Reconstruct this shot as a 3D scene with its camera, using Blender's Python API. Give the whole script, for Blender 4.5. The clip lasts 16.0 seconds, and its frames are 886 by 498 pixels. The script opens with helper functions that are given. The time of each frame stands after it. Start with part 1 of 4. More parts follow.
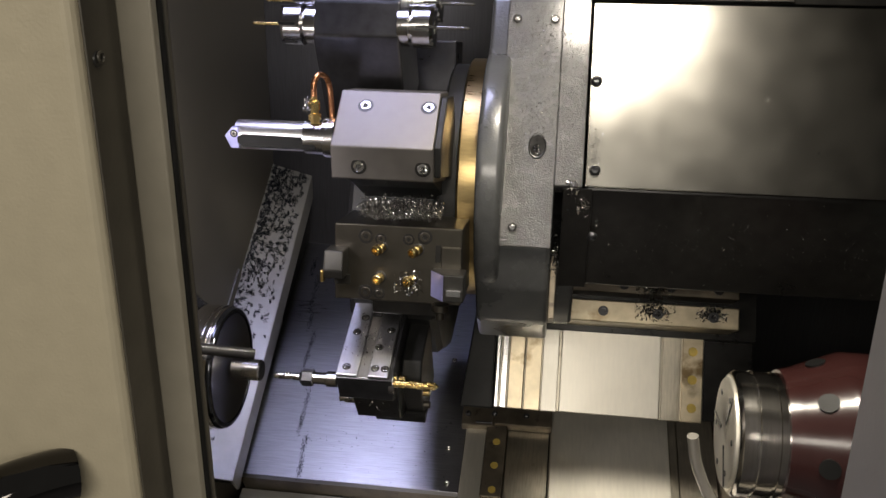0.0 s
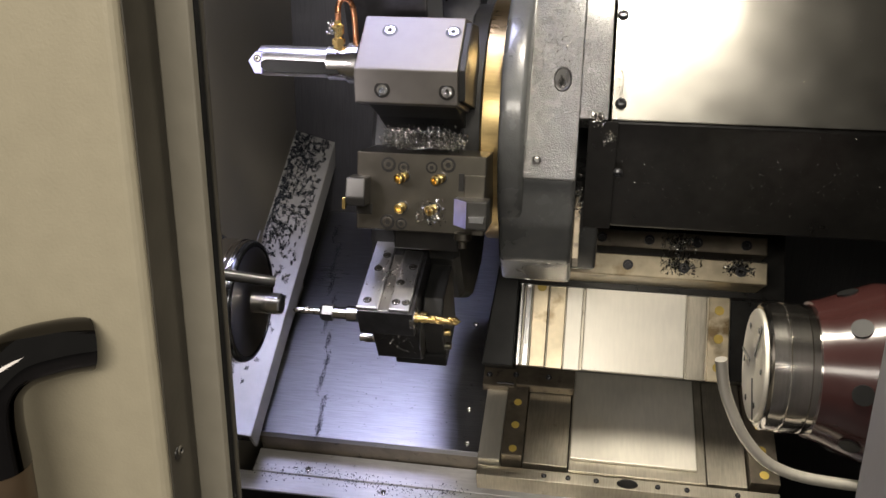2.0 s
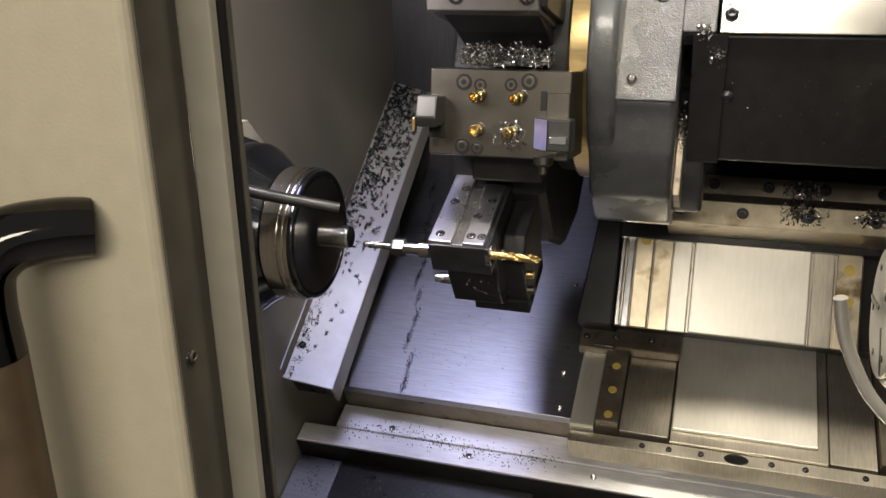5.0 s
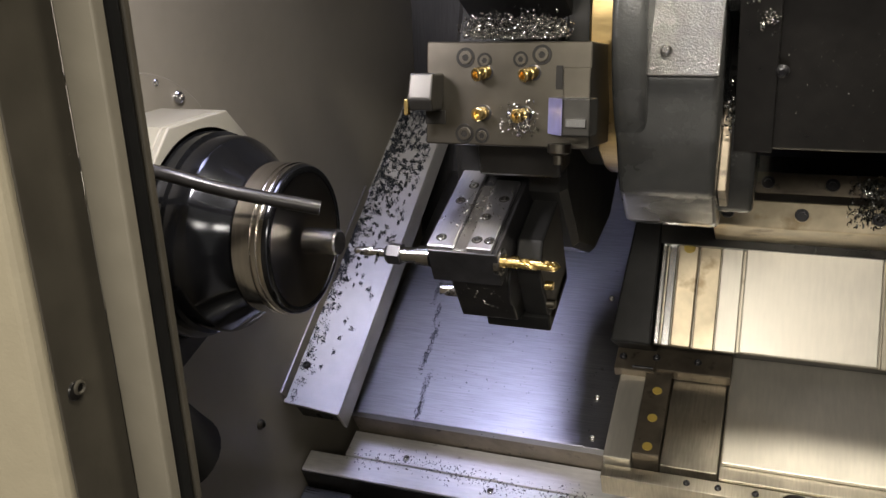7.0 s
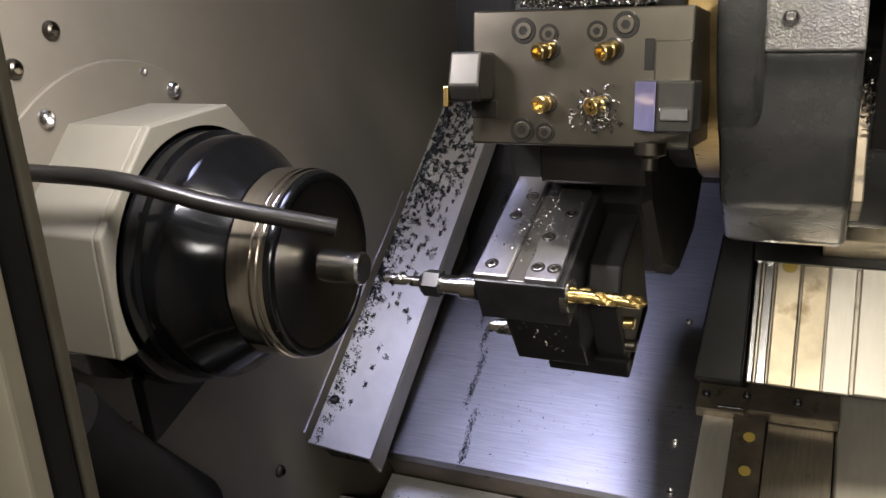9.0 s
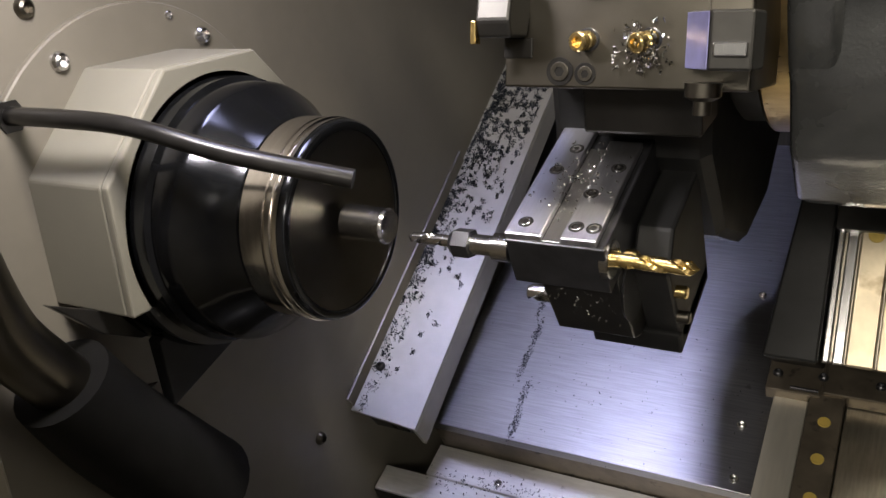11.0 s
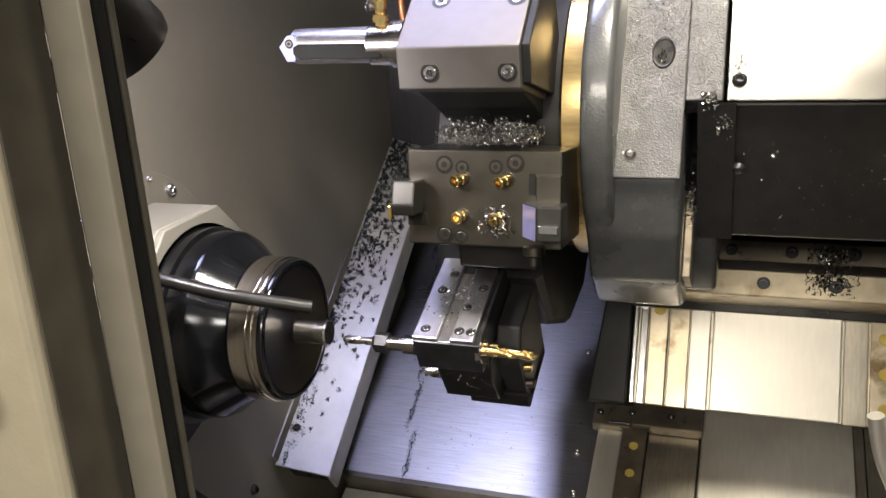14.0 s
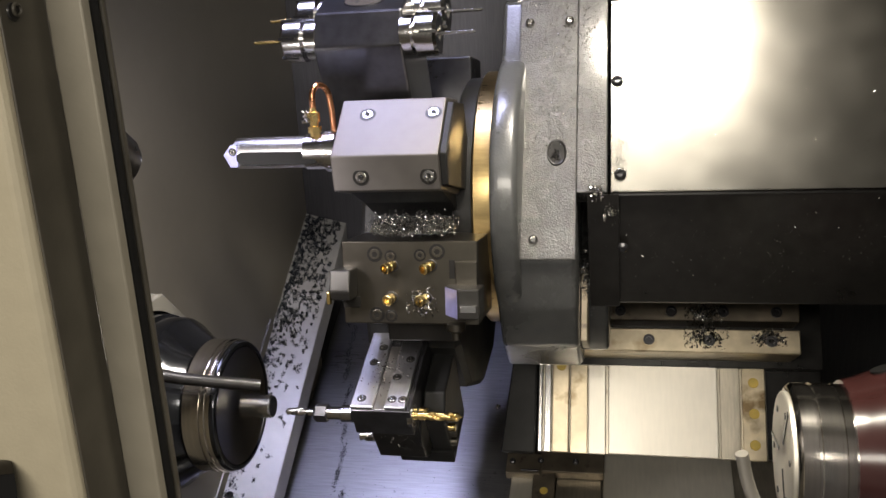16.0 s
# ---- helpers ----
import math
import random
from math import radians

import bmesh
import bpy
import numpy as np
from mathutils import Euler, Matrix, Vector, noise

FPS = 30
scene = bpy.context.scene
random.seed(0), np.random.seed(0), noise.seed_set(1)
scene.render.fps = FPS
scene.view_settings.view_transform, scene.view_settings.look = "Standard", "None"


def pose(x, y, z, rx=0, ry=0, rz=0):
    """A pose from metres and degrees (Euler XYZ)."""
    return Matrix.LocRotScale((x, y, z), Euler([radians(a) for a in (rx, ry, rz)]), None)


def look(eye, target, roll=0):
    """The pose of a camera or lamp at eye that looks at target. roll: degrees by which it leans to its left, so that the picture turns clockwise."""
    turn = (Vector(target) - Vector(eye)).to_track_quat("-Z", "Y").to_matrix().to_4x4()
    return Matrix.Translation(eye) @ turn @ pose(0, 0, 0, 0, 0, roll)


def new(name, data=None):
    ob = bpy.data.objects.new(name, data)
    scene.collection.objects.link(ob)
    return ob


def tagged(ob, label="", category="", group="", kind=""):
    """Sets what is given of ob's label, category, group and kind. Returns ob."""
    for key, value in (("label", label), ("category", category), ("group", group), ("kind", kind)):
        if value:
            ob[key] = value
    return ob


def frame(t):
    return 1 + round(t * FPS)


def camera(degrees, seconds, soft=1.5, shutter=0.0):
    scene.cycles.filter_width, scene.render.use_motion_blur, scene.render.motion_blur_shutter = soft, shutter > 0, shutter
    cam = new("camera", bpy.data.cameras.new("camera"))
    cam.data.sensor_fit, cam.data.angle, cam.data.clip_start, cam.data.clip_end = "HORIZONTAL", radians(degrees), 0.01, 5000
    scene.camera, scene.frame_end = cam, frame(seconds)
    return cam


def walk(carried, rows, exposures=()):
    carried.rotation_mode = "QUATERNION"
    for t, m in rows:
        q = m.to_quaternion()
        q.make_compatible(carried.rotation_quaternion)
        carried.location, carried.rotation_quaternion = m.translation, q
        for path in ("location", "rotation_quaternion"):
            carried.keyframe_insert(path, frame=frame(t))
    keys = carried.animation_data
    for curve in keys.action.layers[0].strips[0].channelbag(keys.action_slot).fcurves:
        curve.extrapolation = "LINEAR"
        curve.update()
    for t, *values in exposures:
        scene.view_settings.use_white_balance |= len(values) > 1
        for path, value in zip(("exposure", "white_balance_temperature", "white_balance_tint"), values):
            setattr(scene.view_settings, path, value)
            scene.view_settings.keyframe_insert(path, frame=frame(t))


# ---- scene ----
cam = camera(53.3, 16.0)
PATH = [
    (0, (0.169, 0.23, 1.537), (-0.086, 2.086, 0.836), 0.5),
    (0.5, (0.172, 0.23, 1.534), (-0.098, 2.082, 0.83), 0.6),
    (1, (0.166, 0.214, 1.521), (-0.075, 2.08, 0.84), 0.6),
    (1.5, (0.157, 0.206, 1.485), (-0.085, 2.065, 0.789), 0.8),
    (2, (0.171, 0.213, 1.458), (-0.134, 2.074, 0.793), 0.6),
    (2.5, (0.2, 0.237, 1.438), (-0.276, 2.065, 0.781), 0.4),
    (3, (0.202, 0.233, 1.414), (-0.349, 2.042, 0.763), -0.8),
    (3.5, (0.212, 0.228, 1.411), (-0.36, 2.02, 0.73), -1.2),
    (4, (0.212, 0.227, 1.414), (-0.368, 2.011, 0.722), -1.4),
    (4.2, (0.207, 0.23, 1.411), (-0.367, 2.016, 0.719), -1.2),
    (6.3, (0.202, 0.367, 1.339), (-0.447, 2.145, 0.692), -1.8),
    (6.5, (0.205, 0.375, 1.338), (-0.46, 2.148, 0.696), -2.1),
    (7, (0.204, 0.385, 1.335), (-0.487, 2.148, 0.693), -2.4),
    (7.5, (0.201, 0.392, 1.335), (-0.506, 2.148, 0.69), -2.5),
    (8, (0.196, 0.402, 1.336), (-0.529, 2.152, 0.693), -2.3),
    (8.5, (0.191, 0.434, 1.332), (-0.57, 2.174, 0.705), -2.6),
    (9, (0.15, 0.516, 1.306), (-0.636, 2.24, 0.666), -3.5),
    (9.5, (0.133, 0.57, 1.283), (-0.709, 2.248, 0.593), -4.5),
    (9.7, (0.14, 0.575, 1.279), (-0.741, 2.226, 0.575), -4.9),
    (11.8, (0.171, 0.544, 1.292), (-0.793, 2.16, 0.612), -4.3),
    (12, (0.179, 0.534, 1.299), (-0.789, 2.148, 0.623), -4.3),
    (12.5, (0.201, 0.484, 1.321), (-0.765, 2.107, 0.664), -4.1),
    (13, (0.23, 0.42, 1.357), (-0.702, 2.065, 0.706), -3.6),
    (13.5, (0.229, 0.39, 1.39), (-0.577, 2.104, 0.747), -3.2),
    (14, (0.211, 0.366, 1.409), (-0.436, 2.154, 0.786), -3.4),
    (14.5, (0.208, 0.339, 1.426), (-0.33, 2.17, 0.829), -4.2),
    (15, (0.207, 0.317, 1.434), (-0.263, 2.175, 0.86), -4.3),
    (15.5, (0.204, 0.296, 1.451), (-0.223, 2.17, 0.897), -4.1),
    (16, (0.21, 0.276, 1.464), (-0.206, 2.16, 0.936), -3.5),
]
EXPOSURES = [
    (0.0, -0.45), (1.5, -0.06), (3.0, 0.16), (4.0, 0.23), (7.0, 0.26), (9.5, 0.10), (12.0, 0.44), (13.0, 0.65), (14.0, 0.42), (16.0, 0.05),
]
walk(cam, [(t, look(eye, target, roll)) for t, eye, target, roll in PATH], EXPOSURES)

# ---- world and lamps ----
world = bpy.data.worlds.new("workshop")
scene.world = world
world.use_nodes = True
world.node_tree.nodes["Background"].inputs[0].default_value = (0.9, 0.86, 0.78, 1)
world.node_tree.nodes["Background"].inputs[1].default_value = 0.24


def area_lamp(name, eye, target, sx, sy, watts, colour, spread=180):
    d = bpy.data.lights.new(name, "AREA")
    d.shape, d.size, d.size_y, d.energy, d.color = "RECTANGLE", sx, sy, watts, colour
    o = new(name, d)
    d.spread = radians(spread)
    o.matrix_world = look(eye, target)
    return o


area_lamp("warm_work_lamp", (0.24, 0.80, 1.92), (0.21, 0.96, 1.0), 0.16, 0.07, 2.6, (1.0, 0.91, 0.76), 84)
area_lamp("shop_ceiling_lamp", (0.15, -1.10, 2.15), (0.24, 1.2, 1.0), 2.4, 0.3, 37.0, (1.0, 0.92, 0.80))


def spot_lamp(name, eye, target, watts, colour, degrees, blend, size):
    d = bpy.data.lights.new(name, "SPOT")
    d.energy, d.color, d.spot_size, d.spot_blend, d.shadow_soft_size = watts, colour, radians(degrees), blend, size
    new(name, d).matrix_world = look(eye, target)


spot_lamp("cool_work_lamp", (-0.137, 0.814, 1.366), (-0.25, 1.00, 1.17), 3.8, (1.0, 0.93, 0.93), 165, 0.7, 0.03)
area_lamp("cool_roof_lamp", (-0.15, 1.03, 1.93), (-0.02, 1.17, 0.85), 0.30, 0.30, 0.68, (0.64, 0.65, 1.0), 48)


# ---- materials ----
def mat(name, colour, rough=0.5, metal=0.0, grain=0.1, grain_scale=60.0, stain=0.15, stain_scale=6.0,
        bump=0.1, bump_scale=200.0, stretch=(1, 1, 1), coat=0.0, spots=None, spot_amount=0.62, spot_scale=40.0, wear=0.08, spec=0.5):
    m = bpy.data.materials.new(name)
    m.use_nodes = True
    nt = m.node_tree
    b = nt.nodes["Principled BSDF"]
    L = nt.links.new
    b.inputs["Metallic"].default_value = metal
    b.inputs["Coat Weight"].default_value = coat
    b.inputs["Specular IOR Level"].default_value = spec
    b.inputs["Coat Roughness"].default_value = 0.12
    tc = nt.nodes.new("ShaderNodeTexCoord")
    mp = nt.nodes.new("ShaderNodeMapping")
    mp.inputs["Scale"].default_value = stretch
    L(tc.outputs["Object"], mp.inputs["Vector"])

    def noise_node(scale, detail, vec):
        n = nt.nodes.new("ShaderNodeTexNoise")
        n.inputs["Scale"].default_value = scale
        n.inputs["Detail"].default_value = detail
        L(vec, n.inputs["Vector"])
        return n

    fine = noise_node(grain_scale, 6, mp.outputs["Vector"])
    big = noise_node(stain_scale, 5, tc.outputs["Object"])

    def ramp(src, lo, hi, a, c):
        r = nt.nodes.new("ShaderNodeMapRange")
        r.inputs[1].default_value, r.inputs[2].default_value = lo, hi
        r.inputs[3].default_value, r.inputs[4].default_value = a, c
        L(src, r.inputs[0])
        return r.outputs[0]

    g = ramp(fine.outputs["Fac"], 0.3, 0.7, 1 - grain, 1 + grain)
    s = ramp(big.outputs["Fac"], 0.3, 0.7, 1 - stain, 1 + stain)
    mul = nt.nodes.new("ShaderNodeMath")
    mul.operation = "MULTIPLY"
    L(g, mul.inputs[0]), L(s, mul.inputs[1])
    sc = nt.nodes.new("ShaderNodeVectorMath")
    sc.operation = "SCALE"
    sc.inputs[0].default_value = colour
    L(mul.outputs[0], sc.inputs["Scale"])
    col = sc.outputs[0]
    if spots:
        sp = noise_node(spot_scale, 8, tc.outputs["Object"])
        f = ramp(sp.outputs["Fac"], spot_amount, spot_amount + 0.12, 0, 1)
        mx = nt.nodes.new("ShaderNodeMix")
        mx.data_type = "RGBA"
        L(f, mx.inputs[0]), L(col, mx.inputs[6])
        mx.inputs[7].default_value = (*spots, 1)
        col = mx.outputs[2]
    L(col, b.inputs["Base Color"])
    rr = ramp(big.outputs["Fac"], 0.3, 0.7, rough * (1 - wear), rough * (1 + wear))
    rg = ramp(fine.outputs["Fac"], 0.3, 0.7, -0.02, 0.02)
    ad = nt.nodes.new("ShaderNodeMath")
    ad.use_clamp = True
    L(rr, ad.inputs[0]), L(rg, ad.inputs[1])
    L(ad.outputs[0], b.inputs["Roughness"])
    if bump:
        bn = noise_node(bump_scale, 3, mp.outputs["Vector"])
        bp = nt.nodes.new("ShaderNodeBump")
        bp.inputs["Strength"].default_value = bump
        bp.inputs["Distance"].default_value = 0.001
        L(bn.outputs["Fac"], bp.inputs["Height"])
        L(bp.outputs["Normal"], b.inputs["Normal"])
    return m


STAINLESS = mat("brushed_stainless", (0.33, 0.33, 0.335), 0.33, 1.0, 0.14, 30, 0.15, 5, 0.12, 60, (1, 30, 30), spots=(0.10, 0.09, 0.08), spot_amount=0.70, spot_scale=60, wear=0.28)
COVER = mat("satin_cover_sheet", (0.32, 0.31, 0.285), 0.23, 1.0, 0.05, 25, 0.05, 7, 0.03, 90, (1, 1, 1), wear=0.04)
PLATE = mat("ground_plate", (0.80, 0.76, 0.67), 0.44, 0.75, 0.04, 40, 0.14, 9, 0.05, 80, (7, 1, 1), wear=0.15)
STEEL = mat("bright_steel", (0.62, 0.61, 0.60), 0.20, 1.0, 0.08, 80, 0.10, 12, 0.05, 150, (20, 1, 1))
TOOLSTEEL = mat("nickel_tool_steel", (0.125, 0.114, 0.095), 0.33, 1.0, 0.05, 80, 0.12, 14, 0.04, 200)
DARKSTEEL = mat("blackened_steel", (0.055, 0.055, 0.06), 0.30, 0.7, 0.2, 80, 0.25, 14, 0.06, 200, coat=0.3)
BLACK = mat("oily_black_sheet", (0.018, 0.017, 0.016), 0.30, 0.1, 0.25, 70, 0.3, 8, 0.05, 120, coat=0.12, spec=0.35)
RUBBER = mat("black_rubber", (0.009, 0.009, 0.009), 0.62, 0.0, 0.2, 60, 0.2, 8, 0.1, 200, spec=0.14)
WRINKLE = mat("wrinkle_paint", (0.070, 0.070, 0.069), 0.24, 0.0, 0.15, 90, 0.18, 13, 0.9, 700, coat=0.6, wear=0.3)
HOUSING = mat("grey_textured_paint", (0.066, 0.068, 0.068), 0.28, 0.0, 0.10, 80, 0.22, 13, 0.28, 520, coat=0.6, spots=(0.20, 0.19, 0.16), spot_amount=0.66, spot_scale=11, wear=0.3)
WALL = mat("machine_wall_paint", (0.222, 0.203, 0.165), 0.36, 0.0, 0.03, 60, 0.12, 5, 0.05, 160, wear=0.18)
WHITE = mat("white_machine_paint", (0.275, 0.262, 0.215), 0.36, 0.0, 0.02, 60, 0.05, 6, 0.04, 200)
DOOR = mat("beige_door_paint", (0.41, 0.365, 0.265), 0.45, 0.0, 0.03, 90, 0.05, 4, 0.25, 500)
TRIM = mat("door_edge_trim", (0.23, 0.21, 0.165), 0.45, 0.1, 0.05, 60, 0.10, 10, 0.1, 300, spots=(0.07, 0.055, 0.04), spot_amount=0.69, spot_scale=70)
BROWN = mat("dark_door_channel", (0.062, 0.055, 0.042), 0.48, 0.0, 0.12, 60, 0.25, 8, 0.15, 200, spots=(0.17, 0.15, 0.11), spot_amount=0.74, spot_scale=110)
GRIP = mat("worn_brown_grip", (0.080, 0.053, 0.030), 0.45, 0.1, 0.15, 60, 0.2, 12, 0.2, 200)
BRASS = mat("brass", (0.74, 0.56, 0.25), 0.26, 1.0, 0.10, 80, 0.15, 14, 0.05, 200)
GOLDRING = mat("tarnished_brass_ring", (0.46, 0.34, 0.16), 0.30, 1.0, 0.12, 60, 0.25, 12, 0.08, 90, (1, 6, 6))
RUSTY = mat("oil_stained_steel", (0.58, 0.50, 0.36), 0.36, 0.9, 0.12, 60, 0.35, 16, 0.08, 90, spots=(0.24, 0.17, 0.09), spot_amount=0.60, spot_scale=26)
COPPER = mat("copper", (0.72, 0.34, 0.18), 0.28, 1.0, 0.1, 80, 0.15, 14)
MAROON = mat("maroon_enamel", (0.040, 0.014, 0.013), 0.20, 0.0, 0.05, 60, 0.08, 10, 0.03, 200, coat=0.2)
GREEN = mat("dark_green_paint", (0.02, 0.05, 0.04), 0.35, 0.0, 0.1, 60, 0.2, 10, 0.25, 120, coat=0.3)
CHIP = mat("metal_chips", (0.42, 0.41, 0.39), 0.22, 1.0, 0.3, 90, 0.3, 30, 0.0)
DARKCHIP = mat("dark_wet_chips", (0.022, 0.027, 0.036), 0.35, 0.15, 0.3, 90, 0.3, 30, 0.0)
BEAM = mat("grey_sheet_guard", (0.42, 0.415, 0.39), 0.38, 0.25, 0.05, 60, 0.14, 8, 0.05, 120, wear=0.2)
YELLOW = mat("bronze_plug", (0.68, 0.50, 0.12), 0.4, 0.35, 0.1, 90, 0.2, 30)
BLUE = mat("violet_tinted_insert", (0.34, 0.34, 0.62), 0.3, 0.5, 0.1, 90, 0.2, 30)
GOLD = mat("gold_coated_carbide", (0.75, 0.55, 0.22), 0.25, 1.0, 0.1, 90, 0.2, 30)
POST = mat("grey_frame_paint", (0.30, 0.29, 0.31), 0.45, 0.0, 0.03, 60, 0.08, 6, 0.1, 300)


SATIN = mat("satin_ground_steel", (0.55, 0.54, 0.53), 0.34, 1.0, 0.06, 80, 0.10, 12, 0.04, 150, (8, 1, 1))
NOSE = mat("turned_steel", (0.76, 0.73, 0.68), 0.15, 1.0, 0.10, 60, 0.05, 12, 0.03, 60, (4, 0.04, 0.04))
STAINED = mat("oil_stained_bracket", (0.20, 0.17, 0.13), 0.42, 0.7, 0.15, 60, 0.35, 18, 0.08, 120, spots=(0.05, 0.045, 0.04), spot_amount=0.60, spot_scale=70)
WORN = mat("worn_way_steel", (0.48, 0.44, 0.36), 0.36, 0.85, 0.12, 50, 0.28, 14, 0.06, 120, (10, 1, 1), spots=(0.16, 0.12, 0.07), spot_amount=0.66, spot_scale=35)
MATT = mat("phosphated_black_steel", (0.014, 0.014, 0.014), 0.45, 0.0, 0.2, 60, 0.3, 20, 0.05, 200, spec=0.25)
CLAMP = mat("ground_clamp_steel", (0.60, 0.60, 0.63), 0.36, 1.0, 0.06, 80, 0.12, 20, 0.04, 150, (8, 1, 1))
BACKSHEET = mat("dull_stainless", (0.12, 0.12, 0.13), 0.45, 1.0, 0.12, 30, 0.2, 4, 0.10, 60, (30, 30, 1))
# lighter copy of the tool steel, for light on the bar holder's top
LITSTEEL = mat("lit_holder_steel", (0.19, 0.178, 0.170), 0.55, 1.0, 0.05, 80, 0.10, 14, 0.04, 200)
TOOLGREY = mat("phosphated_tool_steel", (0.060, 0.058, 0.054), 0.40, 0.8, 0.08, 80, 0.15, 30, 0.04, 200)
GLOSS = mat("glossy_black_steel", (0.055, 0.057, 0.062), 0.12, 0.9, 0.1, 80, 0.15, 14, 0.0)
CHROME = mat("dark_chrome", (0.055, 0.052, 0.05), 0.06, 1.0, 0.05, 60, 0.1, 12, 0.0)

LEDGESTEEL = mat("scuffed_ledge_steel", (0.74, 0.73, 0.72), 0.48, 0.45, 0.08, 40, 0.22, 9, 0.08, 80, (1, 8, 8), spots=(0.12, 0.10, 0.08), spot_amount=0.70, spot_scale=60, wear=0.25)


# ---- mesh helpers ----
def mesh_ob(name, bm, material, smooth=False):
    me = bpy.data.meshes.new(name)
    bmesh.ops.recalc_face_normals(bm, faces=bm.faces)
    bm.to_mesh(me)
    bm.free()
    me.materials.append(material)
    if smooth:
        for p in me.polygons:
            p.use_smooth = True
        me.set_sharp_from_angle(angle=radians(32))
    return new(name, me)


def thing(name, at, label, category, group="", kind=""):
    e = new(name)
    e.empty_display_size = 0.02
    e.location = at
    return tagged(e, label, category, group, kind)


def under(o, parent):
    o.parent = parent
    if parent.parent is None:
        o.matrix_parent_inverse = Matrix.Translation(-parent.location)
    return o


def part(name, bm, material, parent, label="", smooth=False):
    o = mesh_ob(name, bm, material, smooth)
    under(o, parent)
    return tagged(o, label) if label else o


def solo(name, bm, material, label, category, smooth=False, kind="", group=""):
    return tagged(mesh_ob(name, bm, material, smooth), label, category, group, kind)


def soften(bm, w, seg=2, angle=30):
    if w:
        es = [e for e in bm.edges if len(e.link_faces) == 2 and e.calc_face_angle(0) > radians(angle)]
        bmesh.ops.bevel(bm, geom=es, offset=w, segments=seg, affect="EDGES", profile=0.5, clamp_overlap=True)
    return bm


def prism(profile, x0, x1, bevel=0.001, m=None):
    """A profile of (second, third) coordinates drawn out along the first axis."""
    bm = bmesh.new()
    a = [bm.verts.new((x0, p, q)) for p, q in profile]
    b = [bm.verts.new((x1, p, q)) for p, q in profile]
    bm.faces.new(a), bm.faces.new(list(reversed(b)))
    n = len(a)
    for i in range(n):
        bm.faces.new((a[i], a[(i + 1) % n], b[(i + 1) % n], b[i]))
    bmesh.ops.recalc_face_normals(bm, faces=bm.faces)
    soften(bm, bevel)
    if m:
        bm.transform(m)
    return bm


def box(x0, x1, y0, y1, z0, z1, bevel=0.001, m=None):
    return prism([(y0, z0), (y1, z0), (y1, z1), (y0, z1)], x0, x1, bevel, m)


def lathe(profile, m=None, seg=64, closed=True):
    """Turned about the first axis; profile of (x, radius)."""
    bm = bmesh.new()
    rings = []
    for x, r in profile:
        if r < 1e-6:
            rings.append([bm.verts.new((x, 0, 0))])
        else:
            rings.append([bm.verts.new((x, r * math.cos(2 * math.pi * i / seg), r * math.sin(2 * math.pi * i / seg))) for i in range(seg)])
    for a, b in zip(rings, rings[1:]):
        for i in range(seg):
            j = (i + 1) % seg
            if len(a) == 1 and len(b) == 1:
                continue
            if len(a) == 1:
                bm.faces.new((a[0], b[j], b[i]))
            elif len(b) == 1:
                bm.faces.new((a[i], a[j], b[0]))
            else:
                bm.faces.new((a[i], a[j], b[j], b[i]))
    if closed:
        for r in (rings[0], rings[-1]):
            if len(r) > 1:
                bm.faces.new(r)
    bmesh.ops.recalc_face_normals(bm, faces=bm.faces)
    if m:
        bm.transform(m)
    return bm


def tube(points, r, seg=16, r_end=None):
    """A round bar along a smooth line through the points."""
    pts = [Vector(p) for p in points]
    line = []
    for i in range(len(pts) - 1):
        p0, p1, p2, p3 = pts[max(i - 1, 0)], pts[i], pts[i + 1], pts[min(i + 2, len(pts) - 1)]
        for k in range(8):
            t = k / 8
            line.append(0.5 * ((2 * p1) + (p2 - p0) * t + (2 * p0 - 5 * p1 + 4 * p2 - p3) * t * t + (3 * p1 - p0 - 3 * p2 + p3) * t ** 3))
    line.append(pts[-1])
    bm = bmesh.new()
    up = Vector((0.31, 0.2, 0.93))
    rings = []
    for i, p in enumerate(line):
        d = (line[min(i + 1, len(line) - 1)] - line[max(i - 1, 0)]).normalized()
        s = d.cross(up).normalized()
        up = s.cross(d).normalized()
        rad = r if r_end is None else r + (r_end - r) * i / (len(line) - 1)
        rings.append([bm.verts.new(p + rad * (math.cos(2 * math.pi * k / seg) * s + math.sin(2 * math.pi * k / seg) * up)) for k in range(seg)])
    for a, b in zip(rings, rings[1:]):
        for i in range(seg):
            j = (i + 1) % seg
            bm.faces.new((a[i], a[j], b[j], b[i]))
    bm.faces.new(rings[0]), bm.faces.new(rings[-1])
    bmesh.ops.recalc_face_normals(bm, faces=bm.faces)
    return bm


def basis(origin, ex, ey, ez):
    m = Matrix.Identity(4)
    for i, e in enumerate((ex, ey, ez)):
        for k in range(3):
            m[k][i] = e[k]
    m.translation = origin
    return m


def facing(at, normal):
    """A pose whose third axis points along the normal."""
    q = Vector(normal).to_track_quat("Z", "Y")
    return Matrix.Translation(at) @ q.to_matrix().to_4x4()


SCREW_MESH = {}


